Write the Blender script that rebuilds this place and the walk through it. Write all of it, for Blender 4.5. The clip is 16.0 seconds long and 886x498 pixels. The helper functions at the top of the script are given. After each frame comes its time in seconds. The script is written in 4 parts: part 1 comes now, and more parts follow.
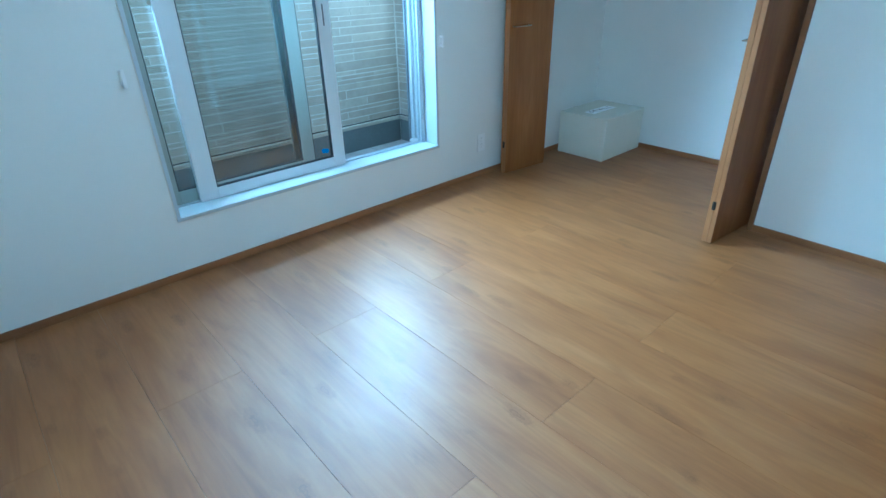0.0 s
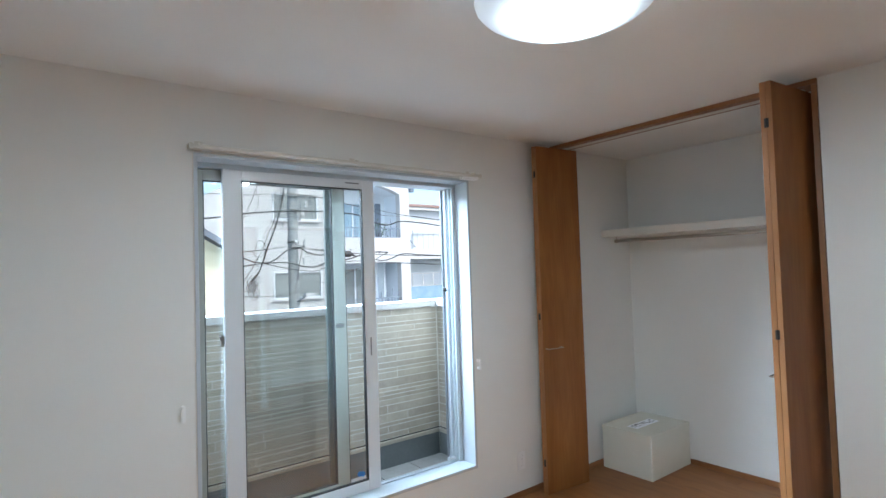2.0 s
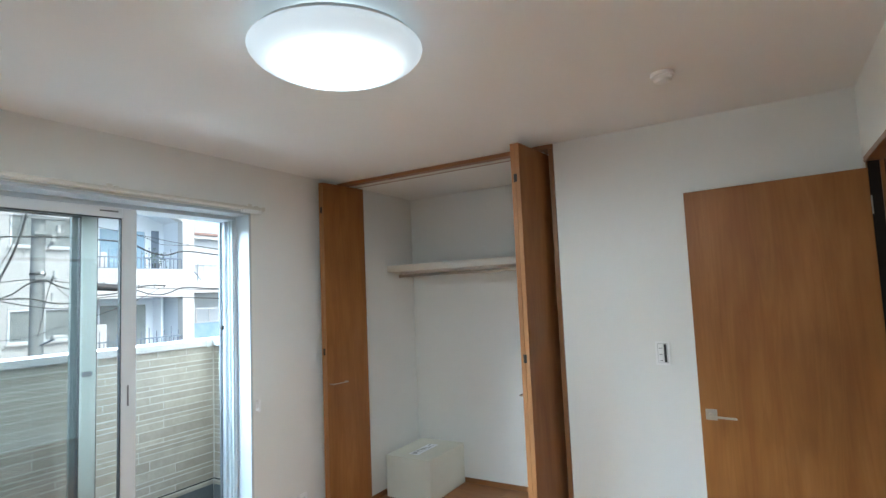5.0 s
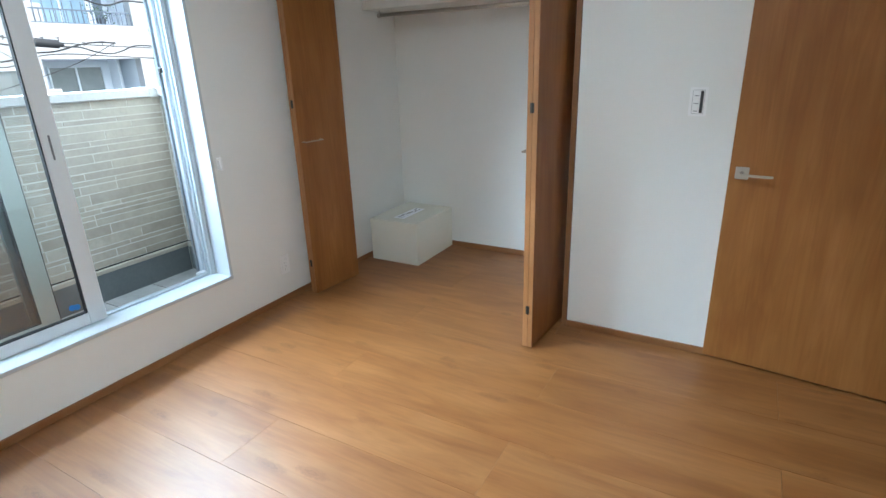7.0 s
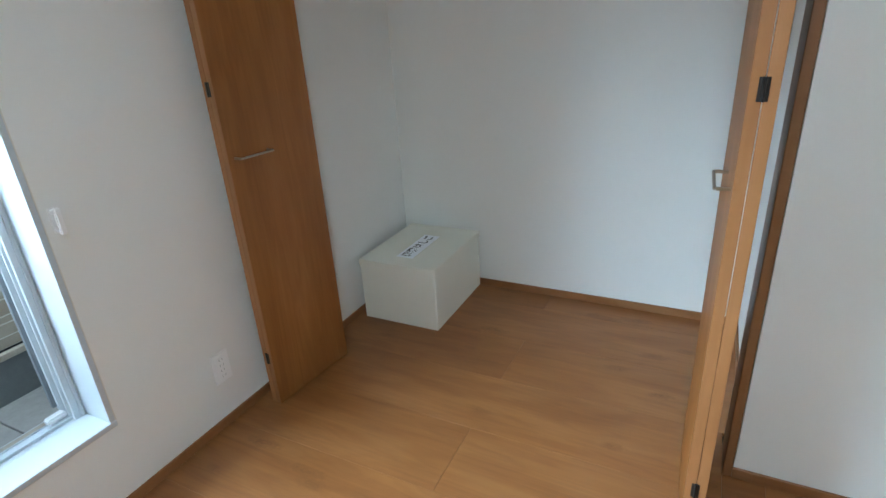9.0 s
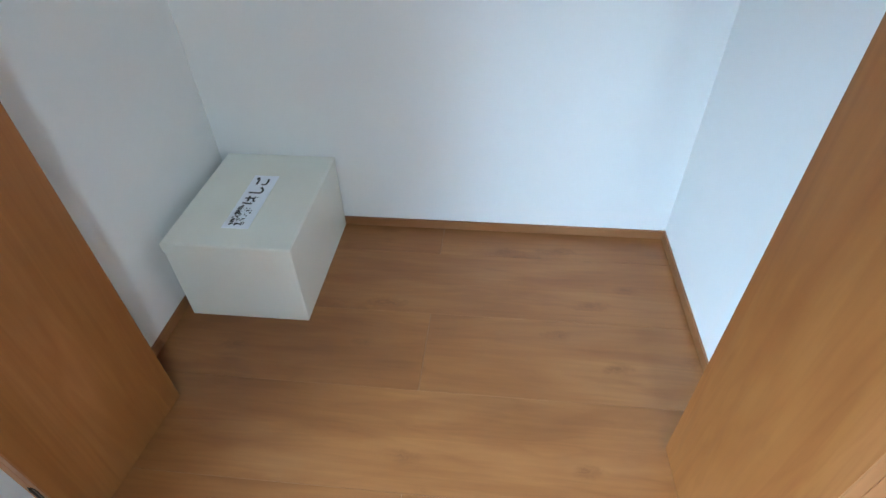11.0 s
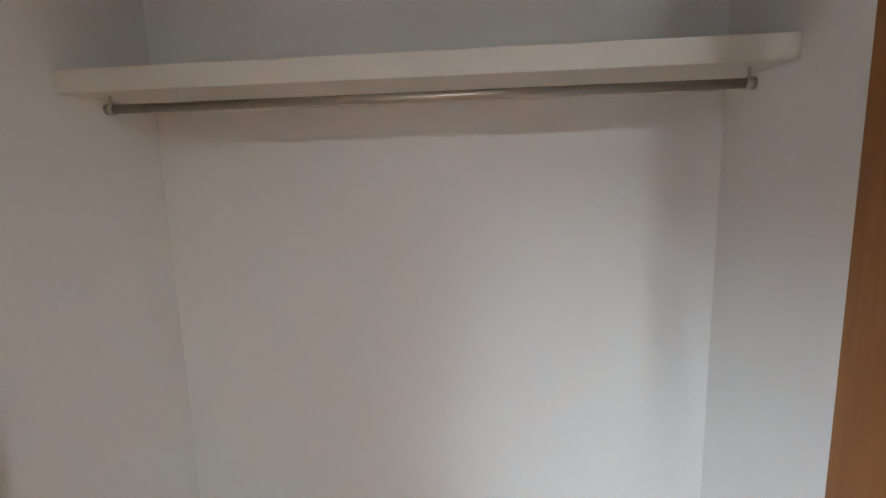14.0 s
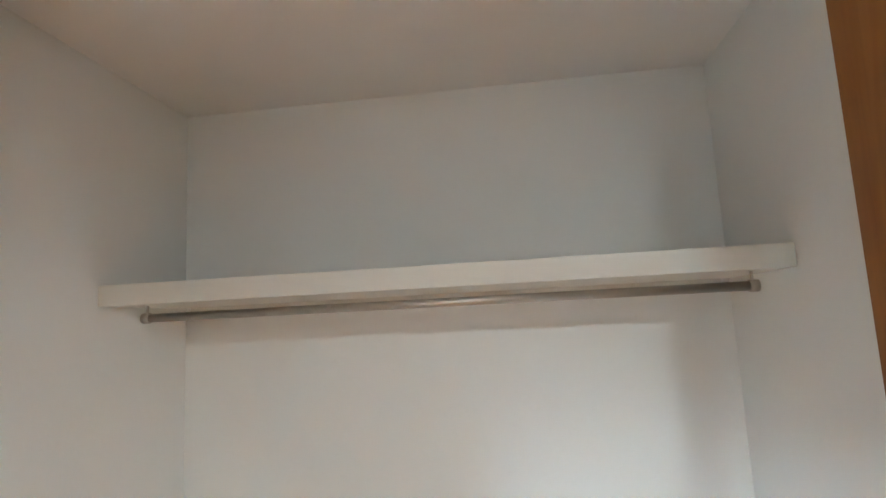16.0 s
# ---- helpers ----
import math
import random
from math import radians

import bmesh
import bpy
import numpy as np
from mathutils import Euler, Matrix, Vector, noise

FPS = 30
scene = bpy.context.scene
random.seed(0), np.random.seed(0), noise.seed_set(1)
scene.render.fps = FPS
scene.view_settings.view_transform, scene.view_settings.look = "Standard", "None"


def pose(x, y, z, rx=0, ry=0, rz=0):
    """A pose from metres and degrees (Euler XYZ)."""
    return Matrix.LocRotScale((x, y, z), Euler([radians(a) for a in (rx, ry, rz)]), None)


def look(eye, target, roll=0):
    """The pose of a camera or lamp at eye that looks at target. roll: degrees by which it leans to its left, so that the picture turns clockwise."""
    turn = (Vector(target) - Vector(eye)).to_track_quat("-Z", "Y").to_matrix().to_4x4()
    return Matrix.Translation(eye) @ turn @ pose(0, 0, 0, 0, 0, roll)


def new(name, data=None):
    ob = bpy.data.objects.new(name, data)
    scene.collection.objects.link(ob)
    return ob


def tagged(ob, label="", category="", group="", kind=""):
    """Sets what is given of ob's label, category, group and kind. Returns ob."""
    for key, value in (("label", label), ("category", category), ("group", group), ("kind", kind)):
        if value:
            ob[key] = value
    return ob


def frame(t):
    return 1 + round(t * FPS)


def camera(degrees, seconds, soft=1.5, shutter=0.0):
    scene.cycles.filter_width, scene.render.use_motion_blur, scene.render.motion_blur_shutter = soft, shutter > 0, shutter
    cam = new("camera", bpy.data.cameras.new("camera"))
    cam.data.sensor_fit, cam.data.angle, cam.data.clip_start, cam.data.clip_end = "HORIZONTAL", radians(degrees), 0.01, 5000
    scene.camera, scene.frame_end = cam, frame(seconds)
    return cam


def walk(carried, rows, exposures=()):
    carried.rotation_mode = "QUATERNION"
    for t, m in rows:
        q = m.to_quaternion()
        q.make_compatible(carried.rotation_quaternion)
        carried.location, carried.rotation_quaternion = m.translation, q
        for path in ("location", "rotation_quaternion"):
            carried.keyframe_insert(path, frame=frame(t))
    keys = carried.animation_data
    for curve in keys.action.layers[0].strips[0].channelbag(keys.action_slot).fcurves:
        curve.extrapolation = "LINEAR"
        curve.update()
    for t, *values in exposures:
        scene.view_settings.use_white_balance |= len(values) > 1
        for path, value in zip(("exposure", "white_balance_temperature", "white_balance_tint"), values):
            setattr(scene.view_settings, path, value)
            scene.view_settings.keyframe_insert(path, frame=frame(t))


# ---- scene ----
cam = camera(79.7, 16.0)
PATH = [
    (0, (-0.2, 0.007, 1.305), (-1.524, 1.179, 0.37), -1.3),
    (0.5, (-0.162, 0.04, 1.405), (-1.595, 1.238, 0.691), -1.7),
    (1, (-0.146, 0.031, 1.437), (-1.668, 1.244, 0.978), -2.1),
    (1.5, (-0.144, 0.019, 1.49), (-1.715, 1.241, 1.295), -2.0),
    (2, (-0.135, 0.013, 1.541), (-1.719, 1.232, 1.612), -1.8),
    (2.5, (-0.123, 0.004, 1.57), (-1.687, 1.213, 1.876), -1.6),
    (3, (-0.115, 0.004, 1.578), (-1.627, 1.256, 1.959), -1.1),
    (5.3, (-0.021, 0.039, 1.544), (-0.988, 1.788, 1.62), -2.3),
    (5.5, (-0.03, 0.043, 1.521), (-0.981, 1.802, 1.478), -2.6),
    (6, (-0.046, 0.063, 1.445), (-0.959, 1.805, 1.081), -3.3),
    (6.5, (-0.125, 0.155, 1.399), (-1.037, 1.837, 0.818), -3.0),
    (7, (-0.293, 0.402, 1.392), (-1.237, 2.035, 0.728), -1.9),
    (7.5, (-0.487, 0.649, 1.377), (-1.455, 2.259, 0.69), -1.8),
    (8, (-0.75, 0.931, 1.38), (-1.704, 2.554, 0.702), -2.3),
    (8.5, (-0.98, 1.243, 1.352), (-1.93, 2.858, 0.652), -3.2),
    (9, (-1.21, 1.532, 1.332), (-2.063, 3.165, 0.554), -3.6),
    (9.5, (-1.417, 1.803, 1.348), (-2.108, 3.449, 0.447), -4.4),
    (10, (-1.551, 2.036, 1.341), (-2.018, 3.655, 0.264), -3.7),
    (12.3, (-1.684, 2.384, 1.353), (-1.791, 3.792, -0.064), -1.2),
    (12.5, (-1.687, 2.382, 1.373), (-1.797, 3.894, 0.069), -0.9),
    (13, (-1.688, 2.381, 1.461), (-1.828, 4.139, 0.519), -0.8),
    (13.5, (-1.647, 2.384, 1.484), (-1.849, 4.304, 0.961), -0.8),
    (14, (-1.606, 2.35, 1.565), (-1.843, 4.306, 1.221), -1.6),
    (14.5, (-1.63, 2.329, 1.549), (-1.835, 4.308, 1.348), -1.8),
    (15, (-1.603, 2.33, 1.562), (-1.826, 4.312, 1.413), -1.6),
    (15.5, (-1.63, 2.314, 1.597), (-1.84, 4.302, 1.665), -1.9),
    (16, (-1.631, 2.314, 1.671), (-1.875, 4.282, 1.925), -2.9),
]
EXPOSURES = [(0.0, 2.5, 4150, -17), (0.5, 2.52, 4450, -10), (1.0, 2.5, 4950, -3), (1.5, 2.48, 5400, 2), (2.0, 2.48, 5850, 4), (3.0, 2.5, 5900, 2), (5.5, 2.72, 5950, 0),
             (7.0, 2.62, 5850, 1), (8.0, 2.5, 5650, 0), (9.0, 2.52, 5800, 0), (9.5, 2.87, 5800, 1), (10.0, 2.97, 5450, 1), (12.5, 3.1, 5350, 2), (13.0, 3.0, 5650, 2),
             (13.5, 2.85, 6050, 5), (14.0, 2.66, 6650, 10), (14.5, 2.72, 6500, 7), (15.5, 3.1, 6450, 6), (16.0, 3.3, 6500, 4)]
walk(cam, [(t, look(eye, target, roll)) for t, eye, target, roll in PATH], EXPOSURES)

# ---- light ----
SUN_UP, SUN_TURN = 52.0, 75.0
world = bpy.data.worlds.new("overcast_sky")
scene.world = world
world.use_nodes = True
wn = world.node_tree.nodes
sky = wn.new("ShaderNodeTexSky")
sky.sky_type = "NISHITA"
sky.sun_disc = False
sky.sun_elevation, sky.sun_rotation = radians(SUN_UP), radians(SUN_TURN)
sky.air_density, sky.dust_density, sky.ozone_density = 1.0, 4.0, 1.0
wn["Background"].inputs["Strength"].default_value = 0.078
world.node_tree.links.new(sky.outputs[0], wn["Background"].inputs["Color"])

sun_data = bpy.data.lights.new("sun", "SUN")
sun_data.energy, sun_data.angle, sun_data.color = 0.24, radians(14), (1.0, 0.97, 0.93)
sun = new("sun", sun_data)
sx, sy = math.sin(radians(SUN_TURN)), math.cos(radians(SUN_TURN))
sun.matrix_world = look((20 * sx, 20 * sy, 20 * math.tan(radians(SUN_UP))), (0, 0, 0))
LAMP_GLOW = 1.78               # power of ten at the middle of the diffuser

# area lamp added over the street, above the roofs, for overcast sky light indoors
sky_data = bpy.data.lights.new("sky_fill_lamp", "AREA")
sky_data.shape, sky_data.size, sky_data.size_y = "RECTANGLE", 13.0, 4.0
sky_data.energy, sky_data.color = 1320.0, (0.74, 0.89, 1.06)
new("sky_fill_lamp", sky_data).matrix_world = look((-7.0, 0.6, 5.15), (-2.0, 1.4, 1.6))

# ---- materials ----


def material(name, colour=(0.8, 0.8, 0.8), rough=0.5, metal=0.0):
    m = bpy.data.materials.new(name)
    m.use_nodes = True
    b = m.node_tree.nodes["Principled BSDF"]
    b.inputs["Base Color"].default_value = (*colour, 1)
    b.inputs["Roughness"].default_value = rough
    b.inputs["Metallic"].default_value = metal
    return m


def nodes_of(m):
    t = m.node_tree
    return t.nodes, t.links, t.nodes["Principled BSDF"]


def coords(m, scale=(1, 1, 1), vary=0.0, kind="Object"):
    """Texture coordinates at real size, shifted from object to object when vary is set."""
    n, l, _ = nodes_of(m)
    tc = n.new("ShaderNodeTexCoord")
    mp = n.new("ShaderNodeMapping")
    mp.inputs["Scale"].default_value = scale
    l.new(tc.outputs[kind], mp.inputs["Vector"])
    if vary:
        info, mul = n.new("ShaderNodeObjectInfo"), n.new("ShaderNodeMath")
        mul.operation = "MULTIPLY"
        mul.inputs[1].default_value = vary
        l.new(info.outputs["Random"], mul.inputs[0])
        l.new(mul.outputs[0], mp.inputs["Location"])
    return mp.outputs[0]


def noise_tex(m, vec, scale, detail=4, rough=0.55, distort=0.0):
    n, l, _ = nodes_of(m)
    t = n.new("ShaderNodeTexNoise")
    t.inputs["Scale"].default_value, t.inputs["Detail"].default_value = scale, detail
    t.inputs["Roughness"].default_value, t.inputs["Distortion"].default_value = rough, distort
    l.new(vec, t.inputs["Vector"])
    return t.outputs["Fac"]


def ramp(m, fac, stops):
    n, l, _ = nodes_of(m)
    r = n.new("ShaderNodeValToRGB")
    while len(r.color_ramp.elements) < len(stops):
        r.color_ramp.elements.new(0.5)
    for e, (p, c) in zip(r.color_ramp.elements, stops):
        e.position, e.color = p, (*c, 1)
    l.new(fac, r.inputs["Fac"])
    return r.outputs["Color"]


def blend(m, fac, a, b, mode="MIX"):
    n, l, _ = nodes_of(m)
    x = n.new("ShaderNodeMix")
    x.data_type, x.blend_type = "RGBA", mode
    if isinstance(fac, float):
        x.inputs["Factor"].default_value = fac
    else:
        l.new(fac, x.inputs["Factor"])
    for sock, v in ((x.inputs[6], a), (x.inputs[7], b)):
        if isinstance(v, tuple):
            sock.default_value = (*v, 1)
        else:
            l.new(v, sock)
    return x.outputs[2]


def bump(m, height, strength, dist):
    n, l, b = nodes_of(m)
    x = n.new("ShaderNodeBump")
    x.inputs["Strength"].default_value, x.inputs["Distance"].default_value = strength, dist
    l.new(height, x.inputs["Height"])
    l.new(x.outputs[0], b.inputs["Normal"])


def rough_from(m, fac, low, high):
    n, l, b = nodes_of(m)
    x = n.new("ShaderNodeMapRange")
    x.inputs["To Min"].default_value, x.inputs["To Max"].default_value = low, high
    l.new(fac, x.inputs["Value"])
    l.new(x.outputs[0], b.inputs["Roughness"])


def wood(name, mid, dark, light, along, rough, vary=0.0, knots=0.0, spec=0.5, figure=0.3):
    """Printed wood grain that runs along one axis: broad bands, fine fibres, a few small knots."""
    m = material(name, mid, rough)
    n, l, b = nodes_of(m)
    wide, fine = [5.0] * 3, [60.0] * 3
    wide[along], fine[along] = 0.9, 2.2
    bands = noise_tex(m, coords(m, wide, vary), 1.5, 3, 0.5, 0.6)
    fibres = noise_tex(m, coords(m, fine, vary), 1.5, 3, 0.6, 0.2)
    blotch = noise_tex(m, coords(m, (1, 1, 1), vary), 2.3, 2)
    col = ramp(m, bands, [(0.28, dark), (0.5, mid), (0.72, light)])
    col = blend(m, 0.55, col, ramp(m, fibres, [(0.3, (0.88, 0.85, 0.82)), (0.6, (1.0, 1.0, 1.0))]), "MULTIPLY")
    col = blend(m, 0.35, col, ramp(m, blotch, [(0.35, (0.85, 0.83, 0.8)), (0.65, (1.0, 1.0, 1.0))]), "MULTIPLY")
    mid_sc = [8.0] * 3
    mid_sc[along] = 1.5
    streak = noise_tex(m, coords(m, mid_sc, vary), 1.3, 4, 0.55, 1.2)
    col = blend(m, figure, col, ramp(m, streak, [(0.34, (0.74, 0.68, 0.62)), (0.5, (0.98, 0.97, 0.96)), (0.66, (1.06, 1.05, 1.03))]), "MULTIPLY")
    if knots:
        # arched growth rings and soft broad patches of the print
        arch_sc = [8.5] * 3
        arch_sc[along] = 0.75
        rings = noise_tex(m, coords(m, arch_sc, vary * 1.7), 0.9, 4, 0.55, 0.7)
        lines = ramp(m, rings, [(0.30, (1, 1, 1)), (0.36, (0.84, 0.80, 0.76)), (0.40, (1.0, 1.0, 1.0)), (0.47, (0.88, 0.85, 0.81)), (0.51, (1.03, 1.03, 1.03)),
                                (0.57, (0.85, 0.81, 0.77)), (0.61, (1.0, 1.0, 1.0)), (0.7, (0.9, 0.87, 0.84)), (0.75, (1, 1, 1))])
        col = blend(m, 0.6, col, lines, "MULTIPLY")
        patch = noise_tex(m, coords(m, (1.2, 2.6, 1), vary * 0.6), 2.0, 2, 0.5, 0.4)
        col = blend(m, 0.7, col, ramp(m, patch, [(0.3, (0.86, 0.83, 0.8)), (0.52, (1, 1, 1)), (0.7, (1.06, 1.06, 1.05))]), "MULTIPLY")
        spots = n.new("ShaderNodeTexVoronoi")
        spots.voronoi_dimensions = "2D" if along == 0 else "3D"
        spots.inputs["Scale"].default_value = 1.0
        sc = [9.0] * 3
        sc[along] = 2.6
        l.new(coords(m, sc, vary), spots.inputs["Vector"])
        wobble = noise_tex(m, coords(m, (1, 1, 1), vary), 60.0, 2, 0.6)
        edge = n.new("ShaderNodeMath")
        edge.operation = "MULTIPLY_ADD"
        edge.inputs[1].default_value = 0.22
        l.new(wobble, edge.inputs[0])
        l.new(spots.outputs["Distance"], edge.inputs[2])
        mask = ramp(m, edge.outputs[0], [(0.13, (0.55, 0.55, 0.55)), (0.17, (1, 1, 1)), (0.21, (0.35, 0.35, 0.35)), (0.25, (0.6, 0.6, 0.6)), (0.34, (0, 0, 0))])
        some = ramp(m, noise_tex(m, coords(m, (1, 1, 1), vary), 5.0, 1), [(0.53, (0, 0, 0)), (0.6, (knots,) * 3)])
        fac = blend(m, 1.0, mask, some, "MULTIPLY")
        col = blend(m, fac, col, tuple(0.72 * c for c in dark))
    if vary:
        info = n.new("ShaderNodeObjectInfo")
        tone = ramp(m, info.outputs["Random"], [(0.0, (0.94, 0.935, 0.93)), (1.0, (1.03, 1.03, 1.03))])
        col = blend(m, 1.0, col, tone, "MULTIPLY")
    l.new(col, b.inputs["Base Color"])
    b.inputs["Specular IOR Level"].default_value = spec
    bump(m, fibres, 0.06, 0.0004)
    rough_from(m, fibres, rough - 0.05, rough + 0.06)
    return m


def plaster(name, colour, grain=220.0, strength=0.35):
    """White wallpaper with a fine embossed grain and faint soiling."""
    m = material(name, colour, 0.85)
    n, l, b = nodes_of(m)
    v = coords(m, (1, 1, 1), 0.0)
    fine = noise_tex(m, v, grain, 3, 0.6)
    soft = noise_tex(m, v, 1.1, 3)
    dim = tuple(c * 0.955 for c in colour)
    l.new(ramp(m, soft, [(0.3, dim), (0.7, colour)]), b.inputs["Base Color"])
    bump(m, fine, strength, 0.0012)
    return m


def plastic(name, colour, rough=0.35, wear=0.06):
    m = material(name, colour, rough)
    n, l, b = nodes_of(m)
    v = coords(m)
    s = noise_tex(m, v, 6.0, 4)
    l.new(ramp(m, s, [(0.3, tuple(c * (1 - wear) for c in colour)), (0.7, colour)]), b.inputs["Base Color"])
    rough_from(m, noise_tex(m, v, 40.0, 3), max(0.03, rough - 0.05), rough + 0.08)
    return m


def weathered(name, a, b_col, scale, rough=0.8, relief=0.4, depth=0.003, vary=0.0, fine=60.0):
    m = material(name, a, rough)
    n, l, b = nodes_of(m)
    v = coords(m, (1, 1, 1), vary)
    big, small = noise_tex(m, v, scale, 4), noise_tex(m, v, fine, 4, 0.65)
    col = ramp(m, big, [(0.3, a), (0.7, b_col)])
    col = blend(m, 0.5, col, ramp(m, small, [(0.3, (0.75, 0.75, 0.75)), (0.7, (1, 1, 1))]), "MULTIPLY")
    if vary:
        info = n.new("ShaderNodeObjectInfo")
        col = blend(m, 1.0, col, ramp(m, info.outputs["Random"], [(0.0, (0.86, 0.85, 0.83)), (1.0, (1.08, 1.08, 1.08))]), "MULTIPLY")
    l.new(col, b.inputs["Base Color"])
    bump(m, small, relief, depth)
    return m


def clear_glass(name, tint=(0.93, 0.97, 0.96), dim=0.0):
    """Thin window glass: what lies behind shows straight through, with mirror gloss by angle."""
    m = bpy.data.materials.new(name)
    m.use_nodes = True
    n, l = m.node_tree.nodes, m.node_tree.links
    n.clear()
    out, mix = n.new("ShaderNodeOutputMaterial"), n.new("ShaderNodeMixShader")
    tr, gl, fr = n.new("ShaderNodeBsdfTransparent"), n.new("ShaderNodeBsdfGlossy"), n.new("ShaderNodeFresnel")
    tr.inputs["Color"].default_value = (*[c * (1 - dim) for c in tint], 1)
    gl.inputs["Roughness"].default_value = 0.01
    fr.inputs["IOR"].default_value = 1.55
    l.new(fr.outputs[0], mix.inputs[0])
    l.new(tr.outputs[0], mix.inputs[1])
    l.new(gl.outputs[0], mix.inputs[2])
    l.new(mix.outputs[0], out.inputs["Surface"])
    return m


def glowing(name, colour, strength):
    m = material(name, (0.9, 0.9, 0.9), 0.4)
    _, _, b = nodes_of(m)
    b.inputs["Emission Color"].default_value = (*colour, 1)
    b.inputs["Emission Strength"].default_value = strength
    return m


WALL = plaster("white_wallpaper", (0.82, 0.82, 0.79))
CEIL = plaster("ceiling_wallpaper", (0.87, 0.865, 0.84), 160.0, 0.3)
FLOOR = wood("oak_floor_sheet", (0.3, 0.123, 0.034), (0.248, 0.095, 0.024), (0.345, 0.154, 0.05), 0, 0.43, 37.0, 0.9, 0.62, 0.5)
DOOR = wood("door_veneer", (0.328, 0.135, 0.035), (0.285, 0.106, 0.027), (0.385, 0.163, 0.05), 2, 0.45, 11.0, knots=0.35, spec=0.3, figure=0.25)
EDGE = wood("door_edge_band", (0.37, 0.168, 0.06), (0.31, 0.132, 0.045), (0.43, 0.205, 0.08), 2, 0.45, 5.0)
TRIM = wood("trim_veneer", (0.26, 0.12, 0.046), (0.2, 0.088, 0.032), (0.31, 0.15, 0.06), 2, 0.42, 3.0)
BASE = wood("baseboard_veneer_x", (0.3, 0.128, 0.044), (0.22, 0.098, 0.038), (0.33, 0.16, 0.068), 0, 0.42, 3.0)
BASE_Y = wood("baseboard_veneer_y", (0.3, 0.128, 0.044), (0.22, 0.098, 0.038), (0.33, 0.16, 0.068), 1, 0.42, 3.0)
# near-black brown, used where shade fills the door rebate
REBATE_SHADE = material("rebate_shade_brown", (0.012, 0.008, 0.005), 0.95)
UNDER = material("subfloor_shadow_gap", (0.05, 0.03, 0.018), 0.9)
VINYL = plastic("white_window_vinyl", (0.72, 0.735, 0.745), 0.3, 0.03)
# white dimmed and blued: daylight on reveal and frame put into the colour
CASING = plastic("white_board_sky_tint", (0.53, 0.57, 0.6), 0.4, 0.03)
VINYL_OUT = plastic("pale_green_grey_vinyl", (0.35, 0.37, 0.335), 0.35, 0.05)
GASKET = material("black_gasket", (0.015, 0.016, 0.018), 0.6)
LIPGREY = plastic("mid_grey_frame_lip", (0.2, 0.215, 0.235), 0.5)
SCREEN_FRAME = plastic("dark_screen_frame", (0.075, 0.09, 0.09), 0.4)
GLASS = clear_glass("window_glass", (0.98, 0.988, 0.983))
RAIL = plastic("cream_rail", (0.7, 0.67, 0.6), 0.35)
CREAM = plastic("cream_painted_steel", (0.83, 0.825, 0.73), 0.1, 0.03)
SHELF = plastic("cream_shelf_paint", (0.72, 0.69, 0.62), 0.45, 0.03)
STEEL = plastic("brushed_steel", (0.5, 0.46, 0.41), 0.38)
STEEL.node_tree.nodes["Principled BSDF"].inputs["Metallic"].default_value = 1.0
PULL = plastic("bronze_grey_steel", (0.42, 0.345, 0.265), 0.32)
PULL.node_tree.nodes["Principled BSDF"].inputs["Metallic"].default_value = 1.0
SLOTG = plastic("pale_grey_slot", (0.36, 0.36, 0.35), 0.5)
BLACK = material("black_metal", (0.012, 0.011, 0.01), 0.45)
SWITCHW = plastic("white_switch_plastic", (0.88, 0.88, 0.87), 0.3, 0.02)
GREYP = plastic("grey_plastic", (0.16, 0.165, 0.17), 0.4)
SLOT = material("dark_slot", (0.02, 0.02, 0.02), 0.7)
INK = material("black_ink", (0.012, 0.012, 0.012), 0.6)
PAPER = plastic("white_label_paper", (0.88, 0.91, 0.96), 0.5, 0.03)
BLUE = plastic("blue_sticker", (0.02, 0.2, 0.6), 0.4)
STONE = weathered("siding_stone", (0.375, 0.335, 0.28), (0.455, 0.41, 0.35), 9.0, 0.85, 0.6, 0.004, 23.0, 45.0)
MORTAR = weathered("siding_joint", (0.6, 0.58, 0.53), (0.66, 0.64, 0.59), 5.0, 0.9, 0.3, 0.002)
CAP = weathered("parapet_cap_metal", (0.47, 0.455, 0.44), (0.53, 0.515, 0.5), 2.0, 0.5, 0.05, 0.001)
CURB = weathered("grey_waterproofing", (0.12, 0.135, 0.14), (0.16, 0.175, 0.18), 3.0, 0.7, 0.3, 0.002)
FLASH = weathered("beige_flashing", (0.4, 0.36, 0.3), (0.46, 0.42, 0.35), 4.0, 0.5, 0.05, 0.001)
TILE = weathered("balcony_tile", (0.3, 0.3, 0.29), (0.4, 0.39, 0.38), 6.0, 0.75, 0.3, 0.002, 9.0)
OUTWALL = weathered("pale_render", (0.52, 0.53, 0.535), (0.57, 0.58, 0.585), 0.7, 0.85, 0.3, 0.004)
OUTWALL2 = weathered("grey_blue_render", (0.6, 0.65, 0.69), (0.66, 0.7, 0.74), 0.7, 0.85, 0.3, 0.004)
# render lightened and blued to put sky light into the recesses; also window frames
RECESS_LIFT_AND_FRAME = weathered("recess_lift_and_frame_paint", (0.7, 0.76, 0.82), (0.75, 0.8, 0.86), 0.7, 0.8, 0.2, 0.003)
YELLOWW = weathered("cream_yellow_render", (0.52, 0.47, 0.34), (0.58, 0.53, 0.4), 0.8, 0.85, 0.3, 0.004)
ROOFD = weathered("dark_roof", (0.05, 0.055, 0.07), (0.09, 0.095, 0.11), 3.0, 0.7, 0.4, 0.01)
